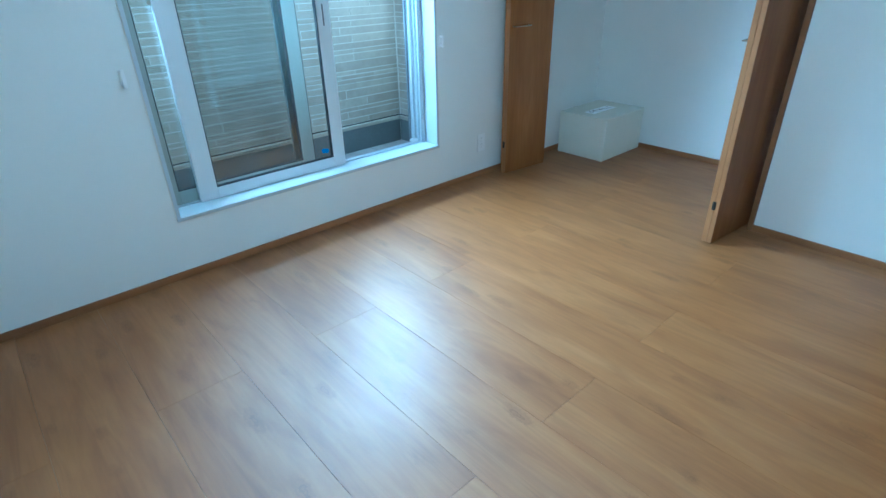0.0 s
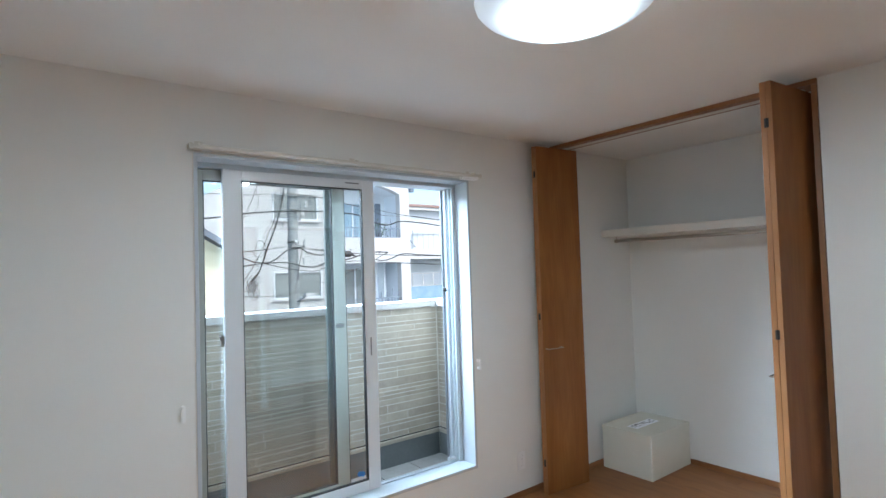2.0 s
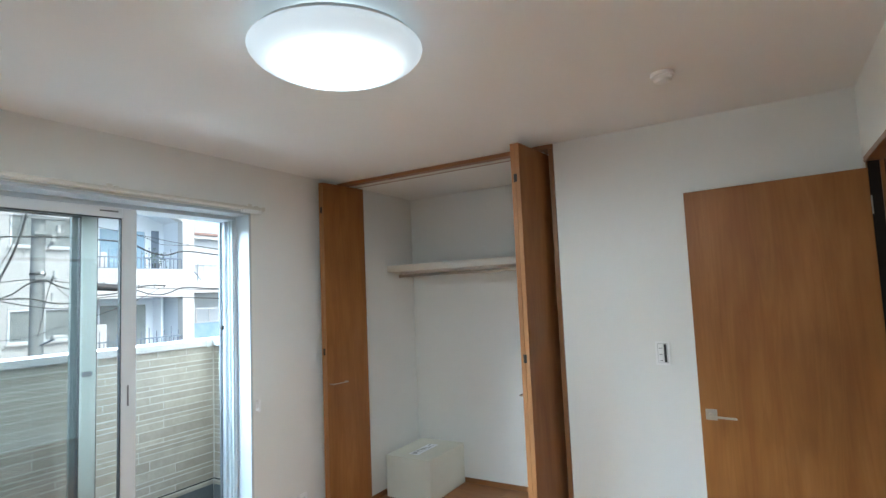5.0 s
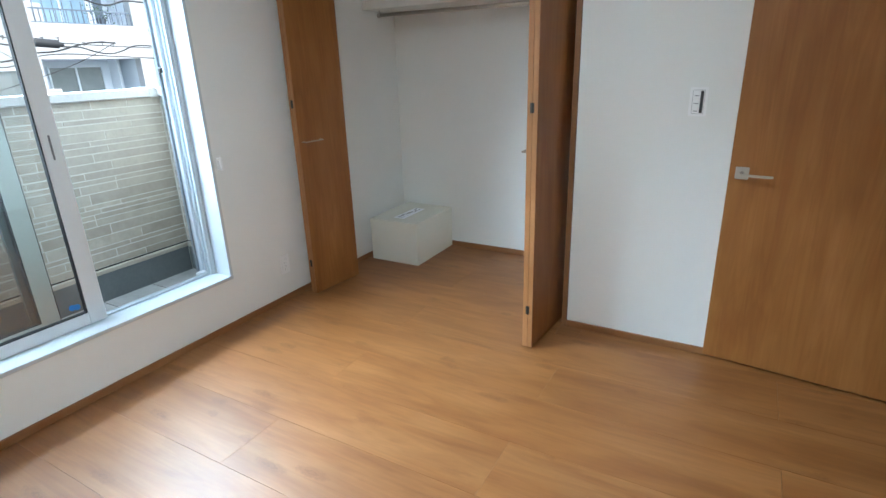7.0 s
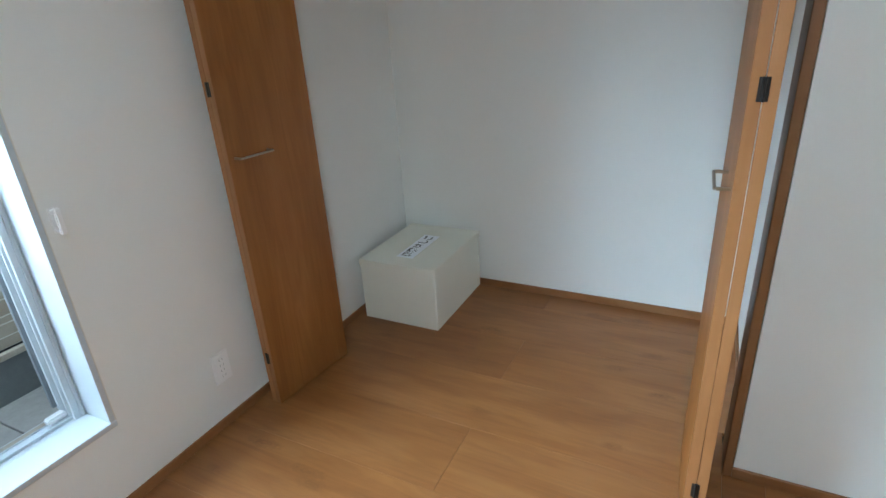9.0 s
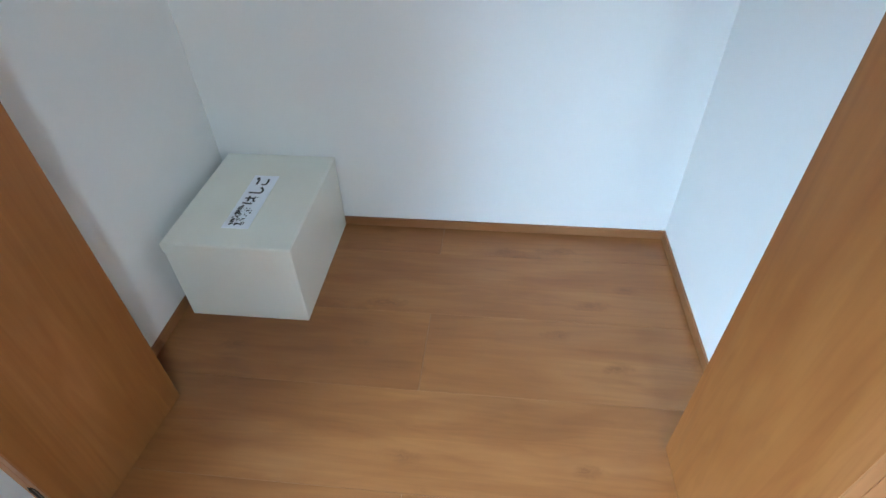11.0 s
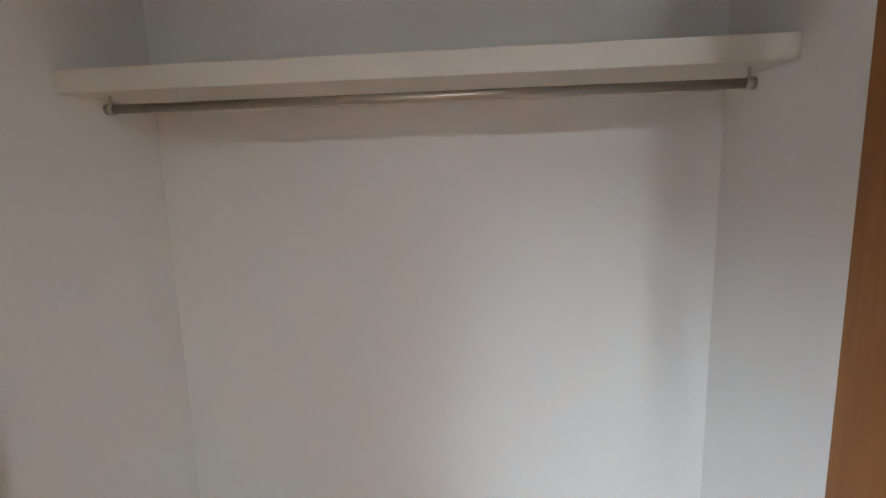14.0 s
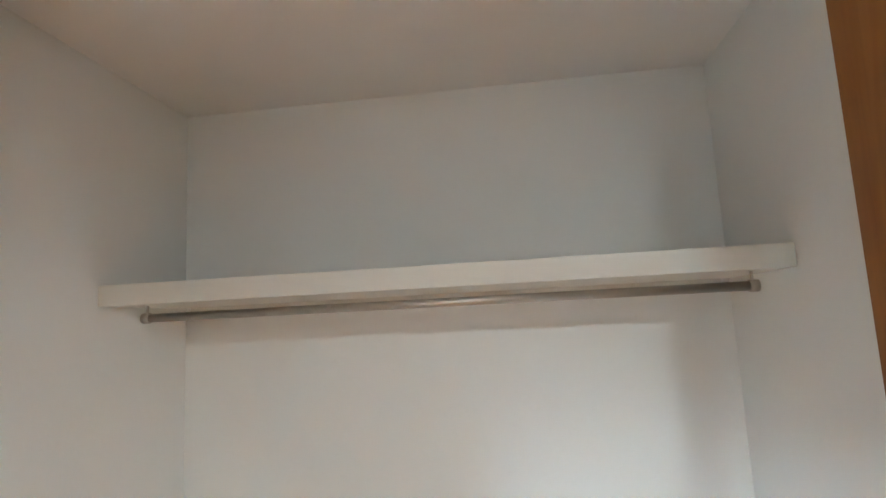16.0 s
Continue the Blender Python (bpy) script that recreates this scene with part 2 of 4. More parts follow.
ROOFR = weathered("red_roof_edge", (0.26, 0.17, 0.15), (0.33, 0.22, 0.19), 3.0, 0.7, 0.3, 0.01)
BLUEDOOR = weathered("blue_curtained_glass", (0.2, 0.33, 0.45), (0.3, 0.42, 0.52), 2.0, 0.3, 0.05, 0.001)
GREYGLASS = weathered("grey_frosted_glass", (0.2, 0.235, 0.245), (0.27, 0.3, 0.31), 1.5, 0.25, 0.05, 0.001)
OUTMETAL = weathered("grey_rail_metal", (0.13, 0.17, 0.22), (0.18, 0.22, 0.28), 3.0, 0.5, 0.1, 0.001)
CONCRETE = weathered("pole_concrete", (0.26, 0.28, 0.29), (0.33, 0.35, 0.36), 1.5, 0.85, 0.3, 0.003)
CABLE = material("black_cable", (0.03, 0.032, 0.035), 0.6)
ASPHALT = weathered("asphalt", (0.045, 0.045, 0.047), (0.06, 0.06, 0.06), 0.8, 0.9, 0.4, 0.004)
LEAF = weathered("leaf_green", (0.04, 0.09, 0.03), (0.08, 0.14, 0.05), 6.0, 0.6, 0.2, 0.002)
LAMP = glowing("lamp_diffuser", (0.84, 0.93, 1.0), 12.0)
# the diffuser's glow falls off from its middle to its edge
n_, l_, b_ = nodes_of(LAMP)
tc_, ln_, mr_ = n_.new("ShaderNodeTexCoord"), n_.new("ShaderNodeVectorMath"), n_.new("ShaderNodeMapRange")
ln_.operation = "LENGTH"
sc_ = n_.new("ShaderNodeVectorMath")
sc_.operation = "MULTIPLY"
sc_.inputs[1].default_value = (1, 1, 0)
l_.new(tc_.outputs["Object"], sc_.inputs[0])
l_.new(sc_.outputs[0], ln_.inputs[0])
mr_.interpolation_type = "SMOOTHSTEP"
for key_, v_ in (("From Min", 0.04), ("From Max", 0.255), ("To Min", LAMP_GLOW), ("To Max", -1.1)):
    mr_.inputs[key_].default_value = v_
l_.new(ln_.outputs["Value"], mr_.inputs["Value"])
pw_ = n_.new("ShaderNodeMath")
pw_.operation = "POWER"
pw_.inputs[0].default_value = 10.0
l_.new(mr_.outputs[0], pw_.inputs[1])
l_.new(pw_.outputs[0], b_.inputs["Emission Strength"])
b_.inputs["Base Color"].default_value = (0.74, 0.82, 0.92, 1)
LAMPRIM = plastic("lamp_rim_acrylic", (0.8, 0.84, 0.88), 0.25, 0.02)
nb = LAMPRIM.node_tree.nodes["Principled BSDF"]
nb.inputs["Emission Color"].default_value, nb.inputs["Emission Strength"].default_value = (0.62, 0.8, 1.0, 1), 0.09
HALORING = glowing("halo_ring", (0.75, 0.88, 1.0), 0.3)
LAMPBASE = plastic("lamp_base", (0.6, 0.61, 0.62), 0.5)

# ---- mesh helpers ----


def box_bm(*boxes, bevel=0.0, seg=1):
    """One bmesh of boxes given as (x0, x1, y0, y1, z0, z1)."""
    bm = bmesh.new()
    for x0, x1, y0, y1, z0, z1 in boxes:
        v = [bm.verts.new((x, y, z)) for x in (x0, x1) for y in (y0, y1) for z in (z0, z1)]
        for f in ((0, 1, 3, 2), (4, 6, 7, 5), (0, 4, 5, 1), (2, 3, 7, 6), (0, 2, 6, 4), (1, 5, 7, 3)):
            bm.faces.new([v[i] for i in f])
    if bevel:
        bmesh.ops.bevel(bm, geom=list(bm.edges), offset=bevel, segments=seg, affect="EDGES", clamp_overlap=True)
    bmesh.ops.recalc_face_normals(bm, faces=bm.faces)
    return bm


def rod_bm(a, b, r, sides=16, r2=None):
    """A closed round bar from a to b."""
    a, b = Vector(a), Vector(b)
    bm = bmesh.new()
    bmesh.ops.create_cone(bm, cap_ends=True, segments=sides, radius1=r, radius2=r if r2 is None else r2, depth=(b - a).length)
    bm.transform(Matrix.Translation((a + b) / 2) @ (b - a).to_track_quat("Z", "Y").to_matrix().to_4x4())
    return bm


def merged(*bms):
    out = bms[0]
    for other in bms[1:]:
        me = bpy.data.meshes.new("tmp")
        other.to_mesh(me)
        out.from_mesh(me)
        other.free()
        bpy.data.meshes.remove(me)
    return out


def lathe_bm(profile, sides=48):
    """Turned shape from (radius, height) points."""
    bm = bmesh.new()
    rings = []
    for r, z in profile:
        if r < 1e-6:
            rings.append([bm.verts.new((0, 0, z))])
        else:
            rings.append([bm.verts.new((r * math.cos(2 * math.pi * i / sides), r * math.sin(2 * math.pi * i / sides), z)) for i in range(sides)])
    for a, b in zip(rings, rings[1:]):
        for i in range(sides):
            j = (i + 1) % sides
            quad = [a[i % len(a)], a[j % len(a)], b[j % len(b)], b[i % len(b)]]
            quad = list(dict.fromkeys(quad))
            if len(quad) > 2:
                bm.faces.new(quad)
    bmesh.ops.recalc_face_normals(bm, faces=bm.faces)
    return bm


def part(name, bm, mat, parent=None, label="", smooth=False, at=None):
    me = bpy.data.meshes.new(name)
    bm.to_mesh(me)
    bm.free()
    me.materials.append(mat)
    if smooth:
        for p in me.polygons:
            p.use_smooth = len(p.vertices) < 5
    ob = new(name, me)
    if parent:
        ob.parent = parent
    if at is not None:
        ob.matrix_basis = at
    if label:
        tagged(ob, label)
    return ob


def thing(name, label, category, at=None, group=""):
    e = tagged(new(name), label, category, group)
    e.empty_display_size = 0.1
    if at is not None:
        e.matrix_world = at
    return e


def setting(name, bm, mat, label=""):
    return tagged(part(name, bm, mat), label or name.replace("_", " "), "", "", "structure")


def setting_empty(name, label):
    return tagged(new(name), label, "", "", "structure")


# ---- rooms ----
XW, XE = -2.70, 0.392          # window wall, door wall
YS, YN = -0.42, 3.0            # wall behind, closet wall
H = 2.4
CX0, CX1, CY1 = -2.7, -1.0, 3.955   # closet
WY0, WY1, WZ0, WZ1 = 0.580, 2.203, 0.287, 2.097   # window opening
DY0, DY1, DZ = 2.09, 2.90, 2.02        # door opening
XO = -2.905                    # outer face of the window wall

setting("wall_west", box_bm((XO, XW, YS - 0.12, WY0, -0.02, H), (XO, XW, WY1, YN, -0.02, H), (XO, XW, WY0, WY1, -0.02, WZ0), (XO, XW, WY0, WY1, WZ1, H)), WALL,
        "white papered wall round the sliding window")
setting("wall_closet_west", box_bm((XO, CX0, YN, CY1 + 0.12, -0.02, H)), WALL, "white papered closet side wall")
setting("wall_closet_north", box_bm((CX0, CX1, CY1, CY1 + 0.12, -0.02, H)), WALL, "white papered closet back wall")
setting("wall_closet_east", box_bm((CX1, CX1 + 0.1, YN + 0.1255, CY1 + 0.12, -0.02, H)), WALL, "white papered closet side wall")
setting("wall_north", box_bm((-1.0235, XE, YN, YN + 0.125, -0.02, H)), WALL, "white papered wall beside the closet")
setting("wall_east", box_bm((XE, XE + 0.14, YS - 0.12, 1.134, -0.02, H), (XE, XE + 0.14, 1.134, 1.986, DZ + 0.046, H), (XE, XE + 0.14, 1.986, DY0 - 0.026, -0.02, H), (XE, XE + 0.14, DY1 + 0.026, YN + 0.125, -0.02, H), (XE, XE + 0.14, DY0 - 0.026, DY1 + 0.026, DZ + 0.046, H)),
        WALL, "white papered wall with the doorway")
setting("wall_south", box_bm((XW, XE, YS - 0.12, YS, -0.02, H)), WALL, "white papered wall behind")
setting("wall_hall_east", box_bm((1.42, 1.54, 0.8, 3.6, -0.02, H)), WALL, "white papered hallway wall")
setting("wall_hall_north", box_bm((XE + 0.14, 1.42, 3.5, 3.6, -0.02, H)), WALL, "white papered hallway end wall")
setting("wall_hall_south", box_bm((XE + 0.14, 1.42, 0.8, 0.9, -0.02, H)), WALL, "white papered hallway end wall")
setting("ceiling", box_bm((XO, 1.54, YS - 0.12, CY1 + 0.12, H, H + 0.15)), CEIL, "white papered flat ceiling")

# skirting
setting("baseboard_west", box_bm((XW, XW + 0.009, YS, YN, 0.0, 0.038), bevel=0.0015), BASE_Y, "thin brown wooden baseboard")
setting("baseboard_north", box_bm((-1.026, XE, YN - 0.009, YN, 0.0, 0.038), bevel=0.0015), BASE, "thin brown wooden baseboard")
setting("baseboard_closet_west", box_bm((CX0, CX0 + 0.009, YN + 0.125, CY1, 0.0, 0.038), bevel=0.0015), BASE_Y, "thin brown wooden baseboard")
setting("baseboard_closet_north", box_bm((CX0 + 0.009, CX1 - 0.009, CY1 - 0.009, CY1, 0.0, 0.038), bevel=0.0015), BASE, "thin brown wooden baseboard")
setting("baseboard_closet_east", box_bm((CX1 - 0.009, CX1, YN + 0.125, CY1, 0.0, 0.038), bevel=0.0015), BASE_Y, "thin brown wooden baseboard")
setting("baseboard_east", box_bm((XE - 0.009, XE, 1.985, DY0 - 0.025, 0.0, 0.038), (XE - 0.009, XE, YS, 1.135, 0.0, 0.038), (XE - 0.009, XE, DY1 + 0.025, YN - 0.009, 0, 0.038), bevel=0.0015), BASE_Y, "thin brown wooden baseboard")
setting("baseboard_hall", box_bm((1.411, 1.42, 0.9, 3.5, 0.0, 0.038), bevel=0.0015), BASE_Y, "thin brown wooden baseboard")

# closet frame
trim = setting_empty("trim_closet", "brown wooden frame of the closet opening")
part("jamb", box_bm((-1.051, -1.026, YN - 0.006, YN + 0.128, 0.0, 2.372), bevel=0.0015), TRIM, trim)
part("jamb", box_bm((CX0 + 0.0, CX0 + 0.028, YN + 0.006, YN + 0.128, 0.0, 2.372), bevel=0.0015), TRIM, trim)
part("header", box_bm((CX0, -1.026, YN - 0.006, YN + 0.128, 2.374, H - 0.001), bevel=0.0015), BASE, trim)
part("track", box_bm((CX0 + 0.04, -1.1, 3.045, 3.085, 2.368, 2.3735)), RAIL, trim)

# doorway frame
door_frame = setting_empty("trim_door", "brown wooden door frame")
JX0, JX1 = XE - 0.008, XE + 0.148
part("jamb", box_bm((JX0, JX1, DY0 - 0.025, DY0, 0.0, DZ + 0.02), bevel=0.0015), EDGE, door_frame)
# this jamb and the stop get darker TRIM, which puts in their shade
part("jamb", box_bm((JX0 + 0.006, JX1, DY1, DY1 + 0.025, 0.0, DZ + 0.02), bevel=0.0015), TRIM, door_frame)
part("head", box_bm((JX0 + 0.001, JX1, DY0 - 0.0255, DY1 + 0.025, DZ + 0.0205, DZ + 0.045), bevel=0.0015), TRIM, door_frame)
part("door_stop", box_bm((XE + 0.042, JX1, DY1 - 0.012, DY1, 0.0, DZ + 0.02), (XE + 0.042, JX1, DY0, DY0 + 0.012, 0.0, DZ + 0.02)), TRIM, door_frame)
# thin dark strip painted in for the shade between leaf and stop
part("rebate_shade_strip", box_bm((XE + 0.001, XE + 0.0415, DY1 - 0.003, DY1 - 0.0003, 0.0, DZ + 0.02)), REBATE_SHADE, door_frame, "near-black strip that stands for shade in the door rebate")
part("stop_groove", box_bm((XE + 0.056, XE + 0.061, DY1 - 0.0125, DY1 - 0.012, 0.0, DZ + 0.02)), UNDER, door_frame)
part("latch_plate", box_bm((XE + 0.015, XE + 0.037, DY0, DY0 + 0.002, 0.88, 0.98)), STEEL, door_frame)

door_2 = tagged(new("door_2"), "closed brown wood veneer door in a slim frame", "", "", "structure")
part("jamb", box_bm((JX0, XE + 0.12, 1.96, 1.985, 0, DZ + 0.02), bevel=0.0015), TRIM, door_2)
part("jamb", box_bm((JX0, XE + 0.12, 1.135, 1.16, 0, DZ + 0.02), bevel=0.0015), TRIM, door_2)
part("head", box_bm((JX0 + 0.001, XE + 0.12, 1.135, 1.985, DZ + 0.0205, DZ + 0.045), bevel=0.0015), TRIM, door_2)
part("door_panel", box_bm((XE + 0.012, XE + 0.045, 1.163, 1.957, 0.008, DZ + 0.017), bevel=0.002), DOOR, door_2)


# the open room door
leaf = tagged(new("door_1"), "open brown wood veneer door resting near the wall beside the closet", "door", "", "structure")
a = math.degrees(math.atan2(-(2.982 - 2.892), 0.343 + 0.388))
leaf.matrix_world = pose(-0.345, 2.982, 0.012, 0, 0, a)
LW = 0.742
part("door_panel", box_bm((0.0, LW, 0.0, 0.033, 0.0, 2.0), bevel=0.0015), DOOR, leaf)
h = part("door_handle", box_bm((0.024, 0.076, -0.007, 0.0, 0.868, 0.920), bevel=0.002, seg=2), STEEL, leaf, "satin steel lever handle")
part("lever", merged(rod_bm((0.05, -0.006, 0.894), (0.05, -0.05, 0.894), 0.008), box_bm((0.043, 0.172, -0.06, -0.049, 0.889, 0.899), bevel=0.003, seg=2)), STEEL, h)
h = part("door_handle", box_bm((0.025, 0.077, 0.033, 0.037, 0.877, 0.929), bevel=0.001), STEEL, leaf)
for z in (0.2, 1.8):
    part("hinge", box_bm((LW, LW + 0.006, 0.004, 0.03, z, z + 0.08), bevel=0.001), STEEL, leaf)

# ---- floor ----
floor = tagged(part("floor", box_bm((XO, 1.54, YS - 0.12, CY1 + 0.12, -0.12, -0.012)), UNDER), "oak coloured wood plank floor", "", "", "structure")


# ---- window ----
win = setting_empty("window_1", "white vinyl sliding window, partly open")
FX0, FX1 = -2.95, -2.812        # outer and inner face of the sash frame
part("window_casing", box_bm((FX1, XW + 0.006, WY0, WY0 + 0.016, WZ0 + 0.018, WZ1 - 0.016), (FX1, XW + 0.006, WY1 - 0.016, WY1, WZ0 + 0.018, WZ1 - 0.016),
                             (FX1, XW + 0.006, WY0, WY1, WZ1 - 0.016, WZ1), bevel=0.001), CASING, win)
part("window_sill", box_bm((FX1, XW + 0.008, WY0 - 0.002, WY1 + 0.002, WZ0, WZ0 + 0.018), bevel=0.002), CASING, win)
part("casing_edge", box_bm((XW, XW + 0.0035, WY1, WY1 + 0.004, WZ0, WZ1), (XW, XW + 0.0035, WY0 - 0.004, WY0, WZ0, WZ1), (XW, XW + 0.0035, WY0, WY1, WZ0 - 0.004, WZ0)), RAIL, win)
IY0, IY1, IZ0, IZ1 = WY0 + 0.016, WY1 - 0.016, WZ0, WZ1 - 0.016
frame_parts = [(FX0, FX1 - 0.0005, IY0, IY0 + 0.012, IZ0, IZ1), (FX0, FX1 - 0.0005, IY1 - 0.012, IY1, IZ0, IZ1),
               (-2.878, FX1 - 0.0005, IY0 + 0.012, IY1 - 0.012, IZ0 - 0.02, IZ0 + 0.0165), (FX0, -2.8785, IY0 + 0.012, IY1 - 0.012, IZ0 - 0.03, IZ0 - 0.012), (FX0, FX1 - 0.0005, IY0 + 0.012, IY1 - 0.012, IZ1 - 0.024, IZ1)]
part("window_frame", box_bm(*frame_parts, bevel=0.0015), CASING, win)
ribs = [(-2.8245, -2.814), (-2.851, -2.845), (-2.896, -2.888)]
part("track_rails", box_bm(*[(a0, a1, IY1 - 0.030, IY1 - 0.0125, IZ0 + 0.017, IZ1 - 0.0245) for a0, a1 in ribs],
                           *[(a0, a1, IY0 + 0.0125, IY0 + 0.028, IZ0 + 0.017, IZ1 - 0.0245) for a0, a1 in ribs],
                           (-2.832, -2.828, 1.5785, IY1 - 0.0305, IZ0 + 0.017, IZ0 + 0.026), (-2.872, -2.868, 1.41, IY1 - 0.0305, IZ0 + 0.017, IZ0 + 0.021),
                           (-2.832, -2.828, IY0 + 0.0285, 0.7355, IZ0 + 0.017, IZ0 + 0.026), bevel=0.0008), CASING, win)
part("outer_lip", box_bm((FX0, -2.938, IY1 - 0.026, IY1 - 0.0125, IZ0 + 0.017, IZ1 - 0.0245), (FX0, -2.934, IY0 + 0.0125, IY0 + 0.03, IZ0 + 0.017, IZ1 - 0.0245),
                         bevel=0.0008), LIPGREY, win, "dark grey outer lip of the frame")
part("track_block", box_bm((-2.877, -2.848, 2.103, 2.156, IZ0 + 0.0215, IZ0 + 0.04), bevel=0.004, seg=2), VINYL, win)
part("frame_clip", box_bm((-2.93, -2.91, IY1 - 0.032, IY1 - 0.0125, 1.385, 1.41), bevel=0.003), BLACK, win)
part("frame_catch", box_bm((-2.866, -2.852, IY0 + 0.012, IY0 + 0.016, 1.03, 1.13), bevel=0.001), GREYP, win)


def sash(name, x0, x1, y0, y1, z0, z1, stile_l, stile_r, rail_b, rail_t, mat):
    s = part(name, box_bm((x0, x1, y0, y0 + stile_l, z0, z1), (x0, x1, y1 - stile_r, y1, z0, z1), (x0, x1, y0 + stile_l, y1 - stile_r, z0, z0 + rail_b),
                          (x0, x1, y0 + stile_l, y1 - stile_r, z1 - rail_t, z1), bevel=0.002), mat, win)
    g = 0.5 * (x0 + x1)
    a0, a1, b0, b1 = y0 + stile_l, y1 - stile_r, z0 + rail_b, z1 - rail_t
    e = 0.005
    part("gasket", box_bm((g - 0.011, g + 0.011, a0, a0 + e, b0, b1), (g - 0.011, g + 0.011, a1 - e, a1, b0, b1), (g - 0.011, g + 0.011, a0, a1, b0, b0 + e), (g - 0.011, g + 0.011, a0, a1, b1 - e, b1)), GASKET, s)
    p = part("pane", box_bm((g - 0.003, g + 0.003, a0 + e, a1 - e, b0 + e, b1 - e)), GLASS, s)
    p.visible_shadow = False
    return s


inner = sash("inner_sash", -2.843, -2.815, 0.737, 1.577, 0.3045, 2.056, 0.089, 0.075, 0.055, 0.05, VINYL)
part("sash_handle", box_bm((-2.815, -2.812, 1.531, 1.539, 1.055, 1.158), bevel=0.001), GREYP, inner)
part("sash_lock", merged(box_bm((-2.84, -2.826, 0.722, 0.7365, 1.19, 1.25), bevel=0.004, seg=2), rod_bm((-2.833, 0.728, 1.225), (-2.816, 0.714, 1.25), 0.007)), STEEL, inner, "small metal crescent latch")
part("top_label", box_bm((-2.815, -2.8135, 1.394, 1.483, 2.033, 2.040)), GREYP, inner)
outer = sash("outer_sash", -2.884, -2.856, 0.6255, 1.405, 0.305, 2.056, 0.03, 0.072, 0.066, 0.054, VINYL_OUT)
part("edge_seal", box_bm((-2.882, -2.858, 1.4052, 1.4085, 0.31, 2.05)), GASKET, outer)
part("sash_grip", box_bm((-2.856, -2.842, 1.335, 1.385, 1.225, 1.25), bevel=0.005, seg=2), GREYP, outer, "dark grey sash grip")
part("sticker", merged(*[rod_bm((-2.8259, 1.449 + 0.019 * i, 0.405 - 0.004 * i), (-2.8245, 1.449 + 0.019 * i, 0.405 - 0.004 * i), 0.014, 16) for i in (0, 1)]), BLUE, inner, "small blue sticker on the glass")

# insect screen: fine dark mesh in a dark frame
screen = part("insect_screen", box_bm((-2.93, -2.912, 0.63, 0.65, 0.305, 2.05), (-2.93, -2.912, 1.315, 1.372, 0.305, 2.05), (-2.93, -2.912, 0.65, 1.315, 0.305, 0.35), (-2.93, -2.912, 0.65, 1.315, 2.025, 2.05)), SCREEN_FRAME, win)
mesh_mat = bpy.data.materials.new("screen_mesh")
mesh_mat.use_nodes = True
mn, ml = mesh_mat.node_tree.nodes, mesh_mat.node_tree.links
mix, tr = mn.new("ShaderNodeMixShader"), mn.new("ShaderNodeBsdfTransparent")
mix.inputs[0].default_value = 0.1
mn["Principled BSDF"].inputs["Base Color"].default_value = (0.03, 0.035, 0.035, 1)
mn["Principled BSDF"].inputs["Roughness"].default_value = 0.8
ml.new(tr.outputs[0], mix.inputs[1])
ml.new(mn["Principled BSDF"].outputs[0], mix.inputs[2])
ml.new(mix.outputs[0], mn["Material Output"].inputs["Surface"])
net = part("screen_net", box_bm((-2.922, -2.9215, 0.65, 1.315, 0.35, 2.025)), mesh_mat, screen)

# ---- closet doors ----


def bar_pull(parent, y0, y1, z, x, side):
    """Square bar pull, two posts and a bar, that stands off a face at x by 3 cm towards side."""
    t, s = 0.0065, side
    bar, foot = x + s * 0.034, x
    return part("door_handle", merged(box_bm((min(bar, bar - s * t), max(bar, bar - s * t), y0, y1, z - t / 2, z + t / 2), bevel=0.0018, seg=2),
                                      *[box_bm((min(foot, bar - s * t), max(foot, bar - s * t), y, y + t, z - t / 2, z + t / 2)) for y in (y0, y1 - t)]), PULL, parent, "satin steel bar pull")


